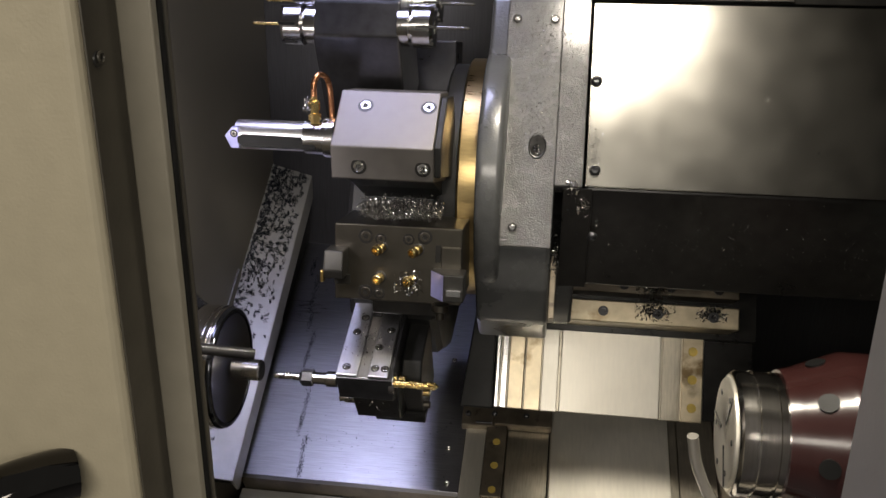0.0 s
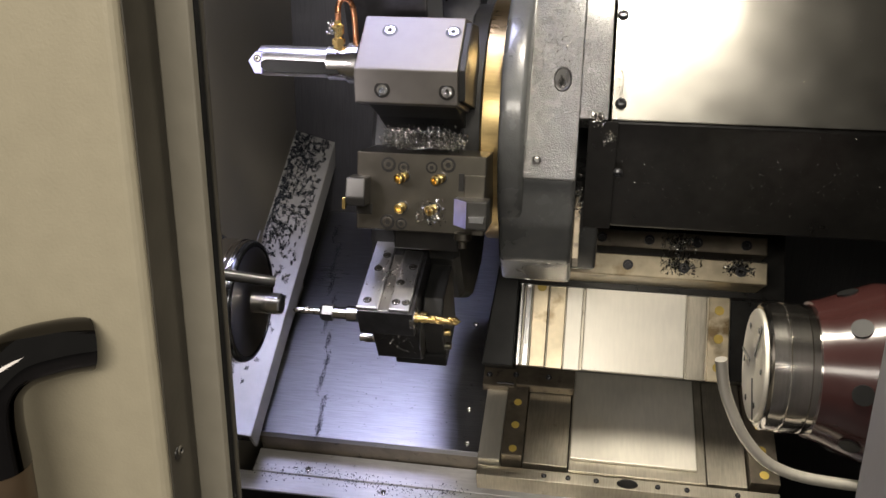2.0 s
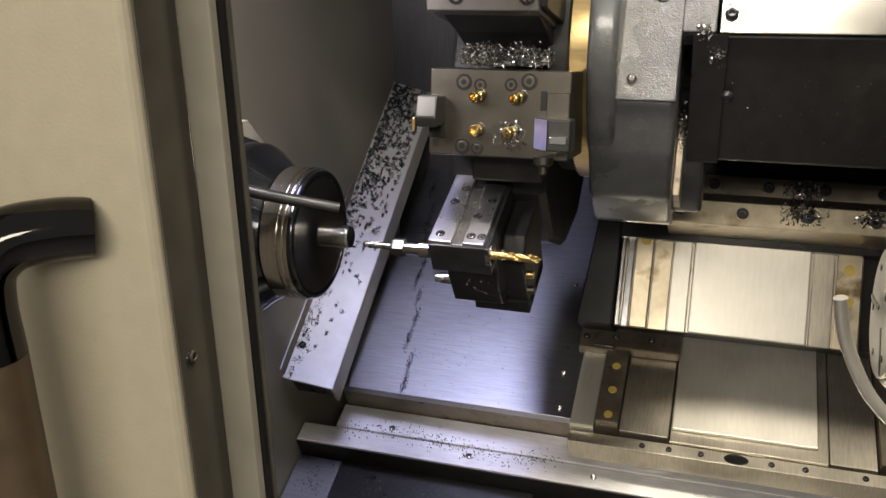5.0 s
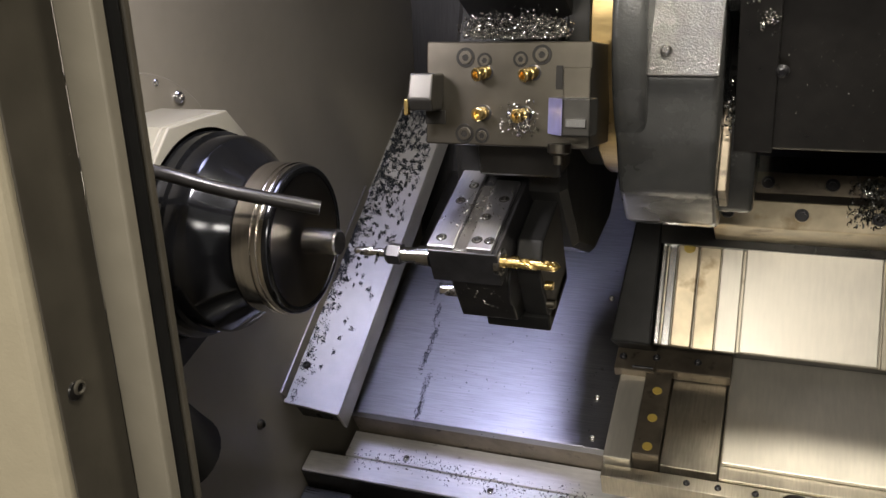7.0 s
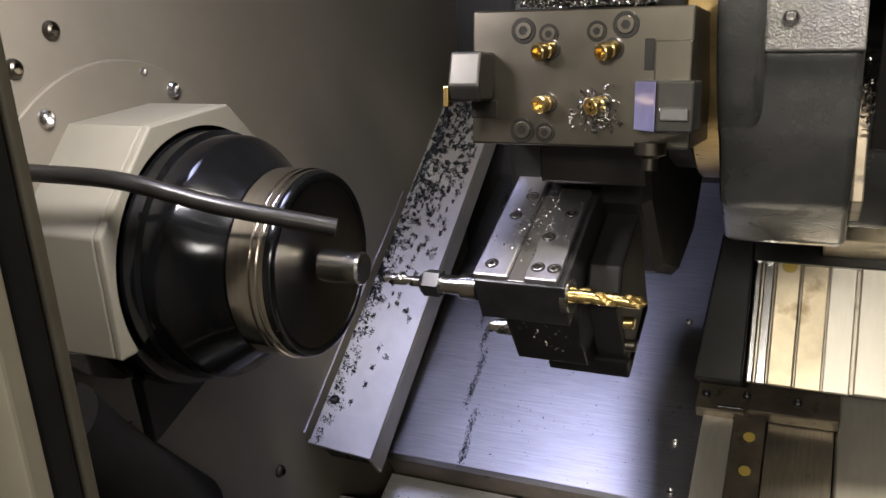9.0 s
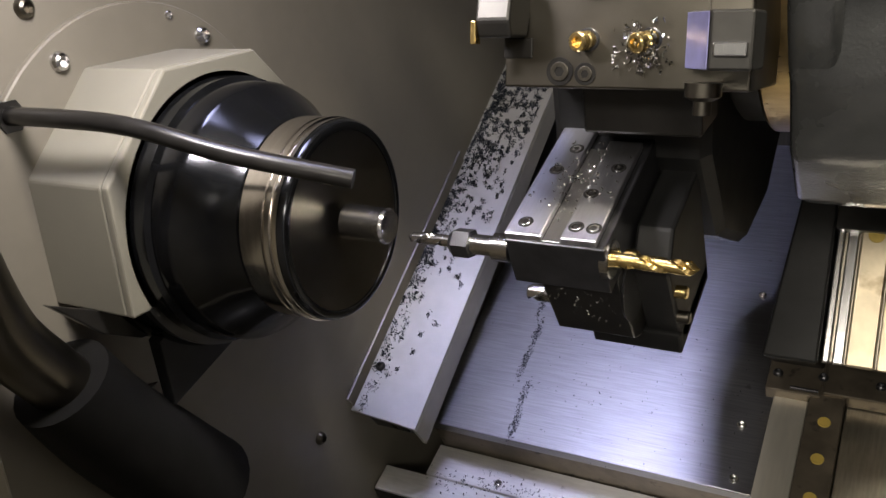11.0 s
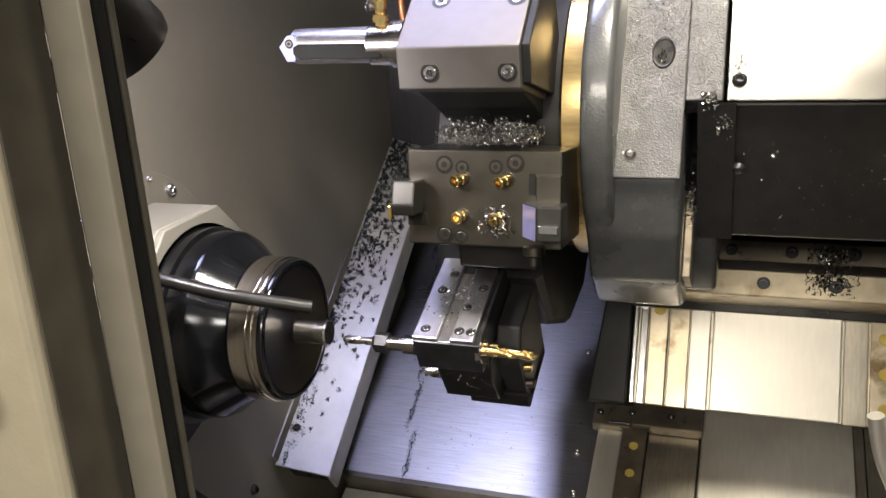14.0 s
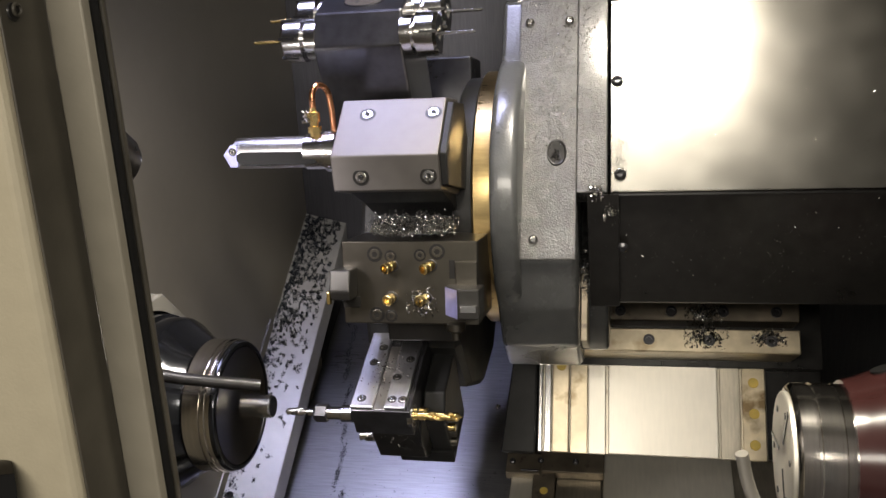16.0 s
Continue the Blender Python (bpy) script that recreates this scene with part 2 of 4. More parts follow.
def screw_mesh(style):
    """A unit screw head: radius 1, standing on z = 0."""
    if style in SCREW_MESH:
        return SCREW_MESH[style]
    bm = bmesh.new()
    if style == "cap":
        prof = [(1.0, 0.0), (1.0, 1.0), (0.88, 1.15), (0.58, 1.15)]
    elif style == "button":
        prof = [(1.0, 0.0), (0.97, 0.25), (0.8, 0.6), (0.55, 0.78)]
    else:
        prof = [(1.5, 0.0), (1.45, 0.03), (1.02, 0.03), (1.0, 0.14), (0.92, 0.18), (0.55, 0.18)]
    seg, rings = 24, []
    for r, z in prof:
        rings.append([bm.verts.new((r * math.cos(2 * math.pi * i / seg), r * math.sin(2 * math.pi * i / seg), z)) for i in range(seg)])
    hx = lambda i: 0.5 / max(math.cos(math.radians((i * 360 / seg) % 60 - 30)), 0.5)
    zt = prof[-1][1]
    for z in ((zt, zt - 0.6) if style != "sunk" else (zt, zt - 0.1)):
        rings.append([bm.verts.new((hx(i) * math.cos(2 * math.pi * i / seg), hx(i) * math.sin(2 * math.pi * i / seg), z)) for i in range(seg)])
    for a, b in zip(rings, rings[1:]):
        for i in range(seg):
            j = (i + 1) % seg
            bm.faces.new((a[i], a[j], b[j], b[i]))
    bm.faces.new(rings[-1])
    me = bpy.data.meshes.new("screw_" + style)
    bm.to_mesh(me)
    bm.free()
    me.materials.append(DARKSTEEL if style == "cap" else STEEL)
    # nothing is sunk: black ring and socket carry the counterbore's shade
    if style == "sunk":
        me.materials.append(BLACK)
        for p in me.polygons:
            c = p.center
            if math.hypot(c.x, c.y) > 1.01 or math.hypot(c.x, c.y) < 0.5:
                p.material_index = 1
    SCREW_MESH[style] = me
    return me


def screw(at, normal, r, parent, style="cap", material=None):
    me = screw_mesh(style)
    if material:
        key = style + material.name
        if key not in SCREW_MESH:
            SCREW_MESH[key] = me.copy()
            SCREW_MESH[key].materials[0] = material
        me = SCREW_MESH[key]
    o = new("screw", me)
    o.matrix_basis = facing(at, normal) @ Matrix.Diagonal((r, r, r, 1))
    return under(o, parent)


def chips(name, spots, size, count, material, label, kind="stuff", spread=1.0):
    """Small curled swarf scattered over (centre, half axes) boxes; joined."""
    rnd = random.Random(len(name) + count)
    verts, faces = [], []
    for k in range(count):
        c, hx, hy, hz = spots[rnd.randrange(len(spots))]
        u, v, w = (rnd.gauss(0, 0.45) * spread for _ in range(3))
        p = Vector(c) + Vector(hx) * max(-1, min(1, u)) + Vector(hy) * max(-1, min(1, v)) + Vector(hz) * abs(w)
        s = size * rnd.uniform(0.4, 1.3)
        e = Euler([rnd.uniform(0, 6.28) for _ in range(3)]).to_matrix()
        n0 = len(verts)
        n = 4
        bend = rnd.uniform(0.8, 2.4)
        for i in range(n + 1):
            a = bend * (i / n - 0.5)
            q = Vector((math.sin(a), 1 - math.cos(a), 0)) * s
            for zz, t in ((-0.3, 0.0), (0.3, 0.0), (0.3, 0.12), (-0.3, 0.12)):
                verts.append(p + e @ (q + Vector((0, t * s, zz * s))))
        for i in range(n):
            for k2 in range(4):
                a, b = n0 + 4 * i + k2, n0 + 4 * i + (k2 + 1) % 4
                faces.append((a, b, b + 4, a + 4))
        faces.append((n0, n0 + 1, n0 + 2, n0 + 3))
        faces.append((n0 + 4 * n + 3, n0 + 4 * n + 2, n0 + 4 * n + 1, n0 + 4 * n))
    me = bpy.data.meshes.new(name)
    me.from_pydata(verts, [], faces)
    me.materials.append(material)
    return tagged(new(name, me), label, "metal chips", kind=kind)


X = Vector((1, 0, 0))
# slant of the saddle and head covers
V, W = Vector((0, 0.5, 0.866)), Vector((0, -0.866, 0.5))
SLANT = basis((0, 0, 0), X, V, W)
# slope of the bed covers; u runs up the slope from the front edge, h stands off it
SL = radians(28.0)
U, H = Vector((0, math.cos(SL), math.sin(SL))), Vector((0, -math.sin(SL), math.cos(SL)))
BED0 = Vector((0, 1.186, 0.810))
BED = basis(BED0, X, U, H)
# the way covers lie a little flatter, the wall guard a little steeper
WAYS = basis(BED0, X, Vector((0, math.cos(radians(24.5)), math.sin(radians(24.5)))), Vector((0, -math.sin(radians(24.5)), math.cos(radians(24.5)))))
WIPE = Matrix.Translation((0.001, 0.025, -0.012)) @ WAYS
HW = WAYS.to_3x3() @ Vector((0, 0, 1))
GU, GH = Vector((0, math.cos(radians(35)), math.sin(radians(35)))), Vector((0, -math.sin(radians(35)), math.cos(radians(35))))
GUARD = basis(Vector((0, 1.126, 0.845)), X, GU, GH)
# turret
TC = Vector((0, 1.191, 1.207))


def station(deg):
    """Frame of a turret station: x along the spindle, t tangential and upward, r outward from the turret axis."""
    a = radians(deg)
    return basis(TC, X, Vector((0, math.sin(a), math.cos(a))), Vector((0, -math.cos(a), math.sin(a))))


# ---- structure ----
solo("wall_left", box(-0.33, -0.30, 0.30, 1.61, 0.45, 1.98, 0.0), WALL, "grey painted steel bulkhead wall of the machine", "wall", kind="structure")
solo("wall_back", box(-0.2995, 0.9195, 1.585, 1.61, 0.45, 1.98, 0.0), BACKSHEET, "brushed stainless rear wall of the machine", "wall", kind="structure")
solo("wall_right", box(0.92, 0.95, 0.66, 1.92, 0.45, 1.98, 0.0), WALL, "grey painted side wall of the machine", "wall", kind="structure")
solo("ceiling", box(-0.33, 0.95, 0.66, 1.95, 1.98, 2.0, 0.0), WALL, "grey painted enclosure roof", "ceiling", kind="structure")
solo("floor", box(-0.33, 0.95, 0.695, 1.95, 0.0, 0.45, 0.0), BLACK, "dark oily sump floor of the machine", "floor", kind="structure")
solo("front_apron", box(-0.9, 0.95, 0.66, 0.69, 0.0, 0.62, 0.0), WALL, "painted front apron below the door opening", "panel", kind="structure")

solo("ground", box(-4.0, 4.0, -4.5, 2.5, -0.05, -0.001, 0.0), POST, "grey concrete workshop floor", "floor", kind="structure")

# door with edge trim and handle
LATCH_LOW, LATCH_HIGH = 1.183, 1.483
door = thing("sliding_door", (-0.5, 0.63, 0.5), "beige painted sliding machine door, slid open, with a chrome and brown bar handle", "door")
part("panel", soften(box(-1.15, -0.0315, 0.616, 0.6535, 0.45, 2.0, 0.0), 0.006, 4), DOOR, door)
# thin dark brown sheet over the door's side face
channel = part("channel", soften(box(-0.0315, -0.0300, 0.6215, 0.6538, 0.45, 2.0, 0.0), 0.0006), BROWN, door, "dark brown door edge")
for lz in (LATCH_LOW, LATCH_HIGH):
    lm = basis((-0.0302, 0.6300, lz), X, (0, 1, 0), (0, 0, 1))
    latch = part("latch_cup", lathe([(0.0, 0.0), (0.0, 0.0042), (0.0010, 0.0038), (0.0010, 0.0)], lm, 24), BLACK, channel, "dark round latch cup", True)
    part("latch_rim", lathe([(0.0008, 0.0032), (0.0020, 0.0030), (0.0022, 0.0022), (0.0012, 0.0018)], lm @ Matrix.Translation((0, 0.0016, 0.0008)), 20, False), BROWN, latch, "worn metal rim", True)
part("edge_trim", soften(box(-0.0310, -0.0120, 0.6542, 0.6610, 0.45, 2.0, 0.0), 0.0012), TRIM, door, "chipped beige metal edge strip")
part("seal", soften(box(-0.0290, -0.0132, 0.6612, 0.6720, 0.45, 2.0, 0.0), 0.0030, 4), RUBBER, door, "black rubber door seal")
part("seal_lip", soften(box(-0.0200, -0.0126, 0.6721, 0.6760, 0.45, 2.0, 0.0), 0.0012, 3), BROWN, door, "worn grey seal lip")
hx, hy = -0.106, 0.577
part("handle", tube([(-0.067, 0.6155, 1.257), (-0.079, 0.604, 1.2585), (-0.094, 0.590, 1.2565), (-0.1030, 0.580, 1.246), (hx, hy, 1.228), (hx, hy, 1.2000)], 0.0150, 32, 0.0173), CHROME, door, "dark chrome handle elbow", True)
part("grip", tube([(hx, hy, 1.1996), (hx, hy, 1.05), (hx, hy, 0.85)], 0.0170, 28), GRIP, door, "worn brown handle grip", True)
solo("door_post", soften(box(0.338, 0.40, 0.58, 0.68, 0.45, 2.0, 0.0), 0.006), POST, "grey painted frame post beside the door opening", "post", kind="structure")

# unseen header, added to shut out workshop light above the opening
solo("unseen_header", box(-1.15, 1.2, 0.69, 0.73, 1.86, 2.0, 0.002), WALL, "painted header panel above the door opening", "panel", kind="structure")
# added out of view to keep workshop light from entering on the right
solo("light_block_panel", box(0.405, 1.2, 0.60, 0.66, 0.45, 2.0, 0.002), POST, "grey painted fixed front panel", "panel", kind="structure")

# ---- bed covers ----
bed = thing("bed_cover", BED0, "brushed stainless bed cover sheet with chips and screws", "cover plate")
part("sheet", box(-0.258, 0.048, 0.020, 0.449, -0.012, 0.0, 0.0008, BED), STAINLESS, bed)
part("sheet_edge", box(-0.258, 0.048, 0.022, 0.030, -0.05, -0.0125, 0.0008, BED), STAINED, bed)
for sx, su in ((0.031, 0.032), (0.027, 0.084), (0.018, 0.23)):
    screw(BED @ Vector((sx, su, 0.0)), H, 0.0042, bed, "button")

guard = thing("channel_guard", GUARD @ Vector((-0.27, 0, 0)), "grey folded sheet guard against the wall, speckled with dark chips", "guard")


def along(profile, m, u0, u1, bevel):
    """A cross profile of (x, h) drawn out along u."""
    bm = prism([(x, h) for x, h in profile], u0, u1, bevel)
    bm.transform(m @ basis((0, 0, 0), (0, 1, 0), (1, 0, 0), (0, 0, 1)))
    return bm


part("top_sheet", along([(-0.3015, 0.0), (-0.235, -0.014), (-0.235, -0.018), (-0.3015, -0.004)], GUARD, 0.0, 0.56, 0.0006), BEAM, guard)
part("side_sheet", along([(-0.239, -0.0185), (-0.235, -0.0185), (-0.235, -0.046), (-0.239, -0.046)], GUARD, 0.0, 0.56, 0.0006), BEAM, guard)
# black sheet stands in for the dark gap under the guard's front
part("front_gap", along([(-0.3015, -0.0045), (-0.2395, -0.0175), (-0.2395, -0.055), (-0.3015, -0.055)], GUARD, 0.010, 0.014, 0.0004), BLACK, guard)
flange_strip = part("back_flange", along([(-0.2996, 0.0), (-0.2980, 0.0), (-0.2980, 0.0140), (-0.2996, 0.0140)], GUARD, 0.004, 0.31, 0.0003), WALL, guard)
part("flange_edge", along([(-0.2996, 0.0141), (-0.2976, 0.0141), (-0.2976, 0.0152), (-0.2996, 0.0152)], GUARD, 0.004, 0.31, 0.0002), SATIN, flange_strip, "bright bare flange edge")
screw(GUARD @ Vector((-0.290, 0.050, -0.002)), GH, 0.005, guard, "button", DARKSTEEL)

ledge = thing("front_ledge", BED @ Vector((-0.1, -0.03, -0.05)), "oily grey front ledge below the bed cover", "ledge")
LS = radians(23.5)
LEDGE = basis(BED @ Vector((0, 0.0215, -0.046)), X, Vector((0, math.cos(LS), math.sin(LS))), Vector((0, -math.sin(LS), math.cos(LS))))
part("ledge_sheet", box(-0.252, 0.42, -0.0355, 0.0, -0.012, 0.0, 0.001, LEDGE), LEDGESTEEL, ledge)
part("ledge_strip", box(-0.2985, 0.42, -0.0640, -0.0362, -0.014, -0.0018, 0.001, LEDGE), LEDGESTEEL, ledge, "speckled lower strip")
# black strip stands in for the dark slot under the ledge
part("ledge_front", box(-0.2985, 0.42, -0.0655, -0.0642, -0.070, -0.004, 0.0004, LEDGE), BLACK, ledge, "oily black fold")
for sx, su, sh in ((-0.175, -0.027, 0.0), (-0.066, -0.049, -0.0018), (0.09, -0.05, -0.0018)):
    screw(LEDGE @ Vector((sx, su, sh)), LEDGE.to_3x3() @ Vector((0, 0, 1)), 0.0042, ledge, "button")

pan = thing("chip_pan", LEDGE @ Vector((-0.15, -0.14, -0.04)), "oily black chip pan with a bare steel plate at its end", "pan")
part("pan_floor", box(-0.2985, 0.018, -0.26, -0.0660, -0.042, -0.034, 0.001, LEDGE), BLACK, pan)
part("end_plate", box(-0.2985, -0.238, -0.20, -0.0690, -0.0338, -0.030, 0.0006, LEDGE), STAINLESS, pan, "bare speckled steel plate")

tray = thing("lower_tray", BED @ Vector((0.2, -0.2, -0.08)), "bright wet steel tray below the front ledge", "tray")
TS = radians(18.0)
TRAY = basis(BED @ Vector((0, -0.156, -0.078)), X, Vector((0, math.cos(TS), math.sin(TS))), Vector((0, -math.sin(TS), math.cos(TS))))
part("tray_sheet", box(0.02, 0.46, -0.068, 0.060, -0.006, 0.0, 0.001, TRAY), PLATE, tray)
part("tray_lip", box(0.02, 0.46, -0.075, -0.0685, -0.03, 0.004, 0.001, TRAY), PLATE, tray)

# ---- way covers under the saddle ----
ways = thing("way_cover", WAYS @ Vector((0.2, 0.1, 0)), "layered ground steel way covers with bronze plugs", "way cover")
part("edge_strip", box(0.050, 0.078, 0.004, 0.20, -0.012, 0.022, 0.001, WAYS), PLATE, ways)
plug_rail = part("plug_rail", box(0.079, 0.106, 0.008, 0.20, -0.012, 0.030, 0.001, WAYS), STAINED, ways)
for k in range(4):
    part("plug", lathe([(0.0, 0.0), (0.0, 0.0052), (0.0008, 0.0048), (0.0008, 0.0)], WAYS @ Matrix.Translation((0.0935, 0.018 + 0.036 * k, 0.030)) @ Euler((0, -math.pi / 2, 0)).to_matrix().to_4x4(), 20), YELLOW, plug_rail, "round bronze plug")
part("way_strip", box(0.107, 0.163, 0.006, 0.20, -0.012, 0.018, 0.001, WAYS), WORN, ways)
part("slide_sheet", box(0.166, 0.322, 0.018, 0.22, 0.016, 0.021, 0.001, WAYS), PLATE, ways)
part("slide_base", box(0.1645, 0.3335, 0.0025, 0.20, -0.012, 0.0156, 0.001, WAYS), WORN, ways)
lip = part("front_lip", box(0.050, 0.42, -0.014, 0.0020, -0.02, 0.012, 0.001, WAYS), WORN, ways)
part("lip_hole", lathe([(0.0, 0.0), (0.0, 0.009), (0.0008, 0.0105), (0.0, 0.011)], WAYS @ Matrix.Translation((0.238, -0.006, 0.0124)) @ Euler((0, -math.pi / 2, 0)).to_matrix().to_4x4() @ Matrix.Diagonal((1, 0.6, 1.2, 1)), 24), BLACK, lip, "dark oval hole")
for sx in (0.135, 0.165, 0.20, 0.275, 0.31, 0.37):
    screw(WAYS @ Vector((sx, -0.006, 0.0122)), HW, 0.0034, ways, "button", DARKSTEEL)
part("right_strip", box(0.335, 0.383, 0.006, 0.20, -0.012, 0.012, 0.001, WAYS), WORN, ways)
right_rail = part("right_rail", box(0.385, 0.420, 0.008, 0.20, -0.012, 0.022, 0.001, WAYS), STAINED, ways)
for k in range(4):
    part("plug", lathe([(0.0, 0.0), (0.0, 0.0058), (0.0008, 0.0052), (0.0008, 0.0)], WAYS @ Matrix.Translation((0.402, 0.020 + 0.036 * k, 0.022)) @ Euler((0, -math.pi / 2, 0)).to_matrix().to_4x4(), 20), YELLOW, right_rail, "round bronze plug")

# ---- saddle ----
saddle = thing("saddle", (0.2, 1.40, 0.9), "turret saddle with a bright ground cover plate and oil-stained strips", "saddle")
part("body", box(0.088, 0.42, 1.433, 1.575, -0.80, -0.652, 0.002, SLANT), BLACK, saddle)
part("cover_plate", box(0.173, 0.300, 1.431, 1.538, -0.650, -0.632, 0.001, SLANT), PLATE, saddle, "bright ground cover plate")
part("black_guard", prism([(0.044, 1.428), (0.086, 1.428), (0.086, 1.56), (0.058, 1.56)], -0.80, -0.630, 0.002, SLANT @ basis((0, 0, 0), (0, 0, 1), (1, 0, 0), (0, 1, 0))), MATT, saddle, "black side guard")
part("backing", box(0.088, 0.356, 1.431, 1.544, -0.6515, -0.6412, 0.0005, SLANT), WORN, saddle)
for x0, x1, w in ((0.088, 0.094, -0.634), (0.095, 0.104, -0.640), (0.105, 0.126, -0.634)):
    part("fold_strip", box(x0, x1, 1.430, 1.548, -0.6458, w, 0.0015, SLANT), STEEL if x1 < 0.11 else RUSTY, saddle)
part("strip", box(0.127, 0.148, 1.430, 1.542, -0.6458, -0.638, 0.001, SLANT), RUSTY, saddle)
part("strip", box(0.149, 0.170, 1.430, 1.542, -0.6458, -0.636, 0.001, SLANT), PLATE, saddle)
part("strip", box(0.303, 0.326, 1.430, 1.538, -0.6458, -0.638, 0.001, SLANT), WORN, saddle)
part("plug_strip", box(0.328, 0.354, 1.430, 1.542, -0.6458, -0.634, 0.001, SLANT), RUSTY, saddle)
for k in range(3):
    part("plug", lathe([(0.0, 0.0), (0.0, 0.006), (0.0008, 0.0055), (0.0008, 0.0)], SLANT @ Matrix.Translation((0.341, 1.448 + 0.036 * k, -0.634)) @ Euler((0, -math.pi / 2, 0)).to_matrix().to_4x4(), 20), YELLOW, saddle, "round bronze plug")
part("plug", lathe([(0.0, 0.0), (0.0, 0.006), (0.0008, 0.0055), (0.0008, 0.0)], SLANT @ Matrix.Translation((0.116, 1.535, -0.634)) @ Euler((0, -math.pi / 2, 0)).to_matrix().to_4x4(), 20), YELLOW, saddle, "round bronze plug")
part("wiper_bracket", box(0.042, 0.086, 0.108, 0.19, 0.020, 0.033, 0.0012, WIPE), STAINED, saddle, "dark wiper bracket")
part("wiper_bracket", box(0.0875, 0.165, 0.112, 0.19, 0.020, 0.034, 0.0012, WIPE), STAINED, saddle, "stained wiper bracket")
part("pin", lathe([(0.062, 0.0), (0.062, 0.0016), (0.084, 0.0016), (0.084, 0.0)], WIPE @ Matrix.Translation((0, 0.112, 0.0345)), 12), DARKSTEEL, saddle, "", True)
for sx, su in ((0.050, 0.125), (0.086, 0.128), (0.130, 0.128)):
    screw(WIPE @ Vector((sx, su, 0.034)), HW, 0.0042, saddle, "button", DARKSTEEL)

rail = thing("clamp_rail", (0.2, 1.26, 1.07), "oil-stained steel clamp rail with cap screws and chips", "rail")
part("bar", box(0.143, 0.385, 1.548, 1.575, -0.62, -0.552, 0.0015, SLANT), RUSTY, rail)
part("rear_bar", box(0.177, 0.389, 1.588, 1.610, -0.66, -0.575, 0.0015, SLANT), STAINED, rail)
part("core", box(0.088, 0.42, 1.54, 1.64, -0.85, -0.62, 0.001, SLANT), BLACK, rail)
for k in range(4):
    screw(SLANT @ Vector((0.156 + 0.066 * k, 1.5615, -0.5545)), W, 0.0062, rail, "cap")
    screw(SLANT @ Vector((0.190 + 0.058 * k, 1.5985, -0.5775)), W, 0.0062, rail, "cap")

# ---- turret head ----
head = thing("turret_housing", (0.14, 1.15, 1.2), "dark grey textured turret head casting with a screwed cover plate", "turret head")
ho = [(1.035, 1.243), (1.043, 1.196), (1.062, 1.152), (1.096, 1.118), (1.136, 1.104), (1.30, 1.13), (1.45, 1.40), (1.30, 1.50), (1.162, 1.463)]
part("casting", soften(prism(ho, 0.088, 0.160, 0.0), 0.005, 3, 12), HOUSING, head, "", True)
part("shoulder", soften(prism([(1.10, 1.20), (1.135, 1.118), (1.30, 1.12), (1.30, 1.30)], 0.150, 0.186, 0.0), 0.005, 3, 12), HOUSING, head, "", True)
part("cover_plate", box(0.1055, 0.160, 1.594, 1.848, -0.2745, -0.271, 0.001, SLANT), WRINKLE, head, "grey wrinkle-painted cover plate")
part("side_plate", box(0.160, 0.187, 1.655, 1.848, -0.30, -0.271, 0.001, SLANT), WRINKLE, head, "grey wrinkle-painted plate")
bc, br = (1.16, 1.275), 0.139
part("flange_ring", soften(prism([(bc[0] + br * math.cos(2 * math.pi * i / 72), bc[1] + br * math.sin(2 * math.pi * i / 72)) for i in range(72)], 0.087, 0.112, 0.0), 0.006, 3, 60), HOUSING, head, "grey rounded flange ring", True)
part("strip", box(0.1605, 0.1670, 1.535, 1.606, -0.40, -0.352, 0.001, SLANT), STAINED, head, "narrow stained strip")
for sx, sv in ((0.115, 1.823), (0.152, 1.823), (0.123, 1.612)):
    screw(SLANT @ Vector((sx, sv, -0.2708)), W, 0.0046, head, "button")
part("port", lathe([(0.0, 0.0), (0.0, 0.0085), (0.0006, 0.0085), (0.0010, 0.0098), (0.0, 0.0104)], SLANT @ Matrix.Translation((0.142, 1.6935, -0.2706)) @ Euler((0, -math.pi / 2, 0)).to_matrix().to_4x4() @ Matrix.Diagonal((1, 1.25, 0.85, 1)), 24), BLACK, head, "dark oval port")

cover = thing("slide_cover", (0.4, 1.1, 1.3), "satin sheet-metal slide cover with a black underside panel", "cover")
part("front_sheet", box(0.1885, 0.90, 1.657, 1.845, -0.278, -0.275, 0.0008, SLANT), COVER, cover, "satin steel cover sheet")
part("upper_sheet", box(0.100, 0.38, 1.849, 1.95, -0.278, -0.2735, 0.0008, SLANT), COVER, cover, "satin steel upper sheet")
pan = [(1.071, 1.293), (1.106, 1.180), (1.20, 1.175), (1.40, 1.45), (1.168, 1.452)]
part("under_panel", prism(pan, 0.190, 0.90, 0.002), BLACK, cover, "oily black underside panel")
part("side_flange", prism([(1.060, 1.297), (1.102, 1.178), (1.108, 1.18), (1.068, 1.295)], 0.168, 0.196, 0.0005), BLACK, cover, "black side flange")
part("upper_body", box(0.100, 0.90, 1.849, 2.05, -0.60, -0.2785, 0.001, SLANT), BLACK, cover, "black upper body")
for sx, sv in ((0.114, 1.858), (0.190, 1.858), (0.285, 1.858), (0.365, 1.858)):
    screw(SLANT @ Vector((sx, sv, -0.2733)), W, 0.0052, cover, "button", DARKSTEEL)
for sx, sv in ((0.1945, 1.763), (0.197, 1.673)):
    screw(SLANT @ Vector((sx, sv, -0.2748)), W, 0.0055, cover, "button", DARKSTEEL)
screw((0.199, 1.080, 1.243), (0, -0.95, -0.3), 0.005, cover, "button", DARKSTEEL)

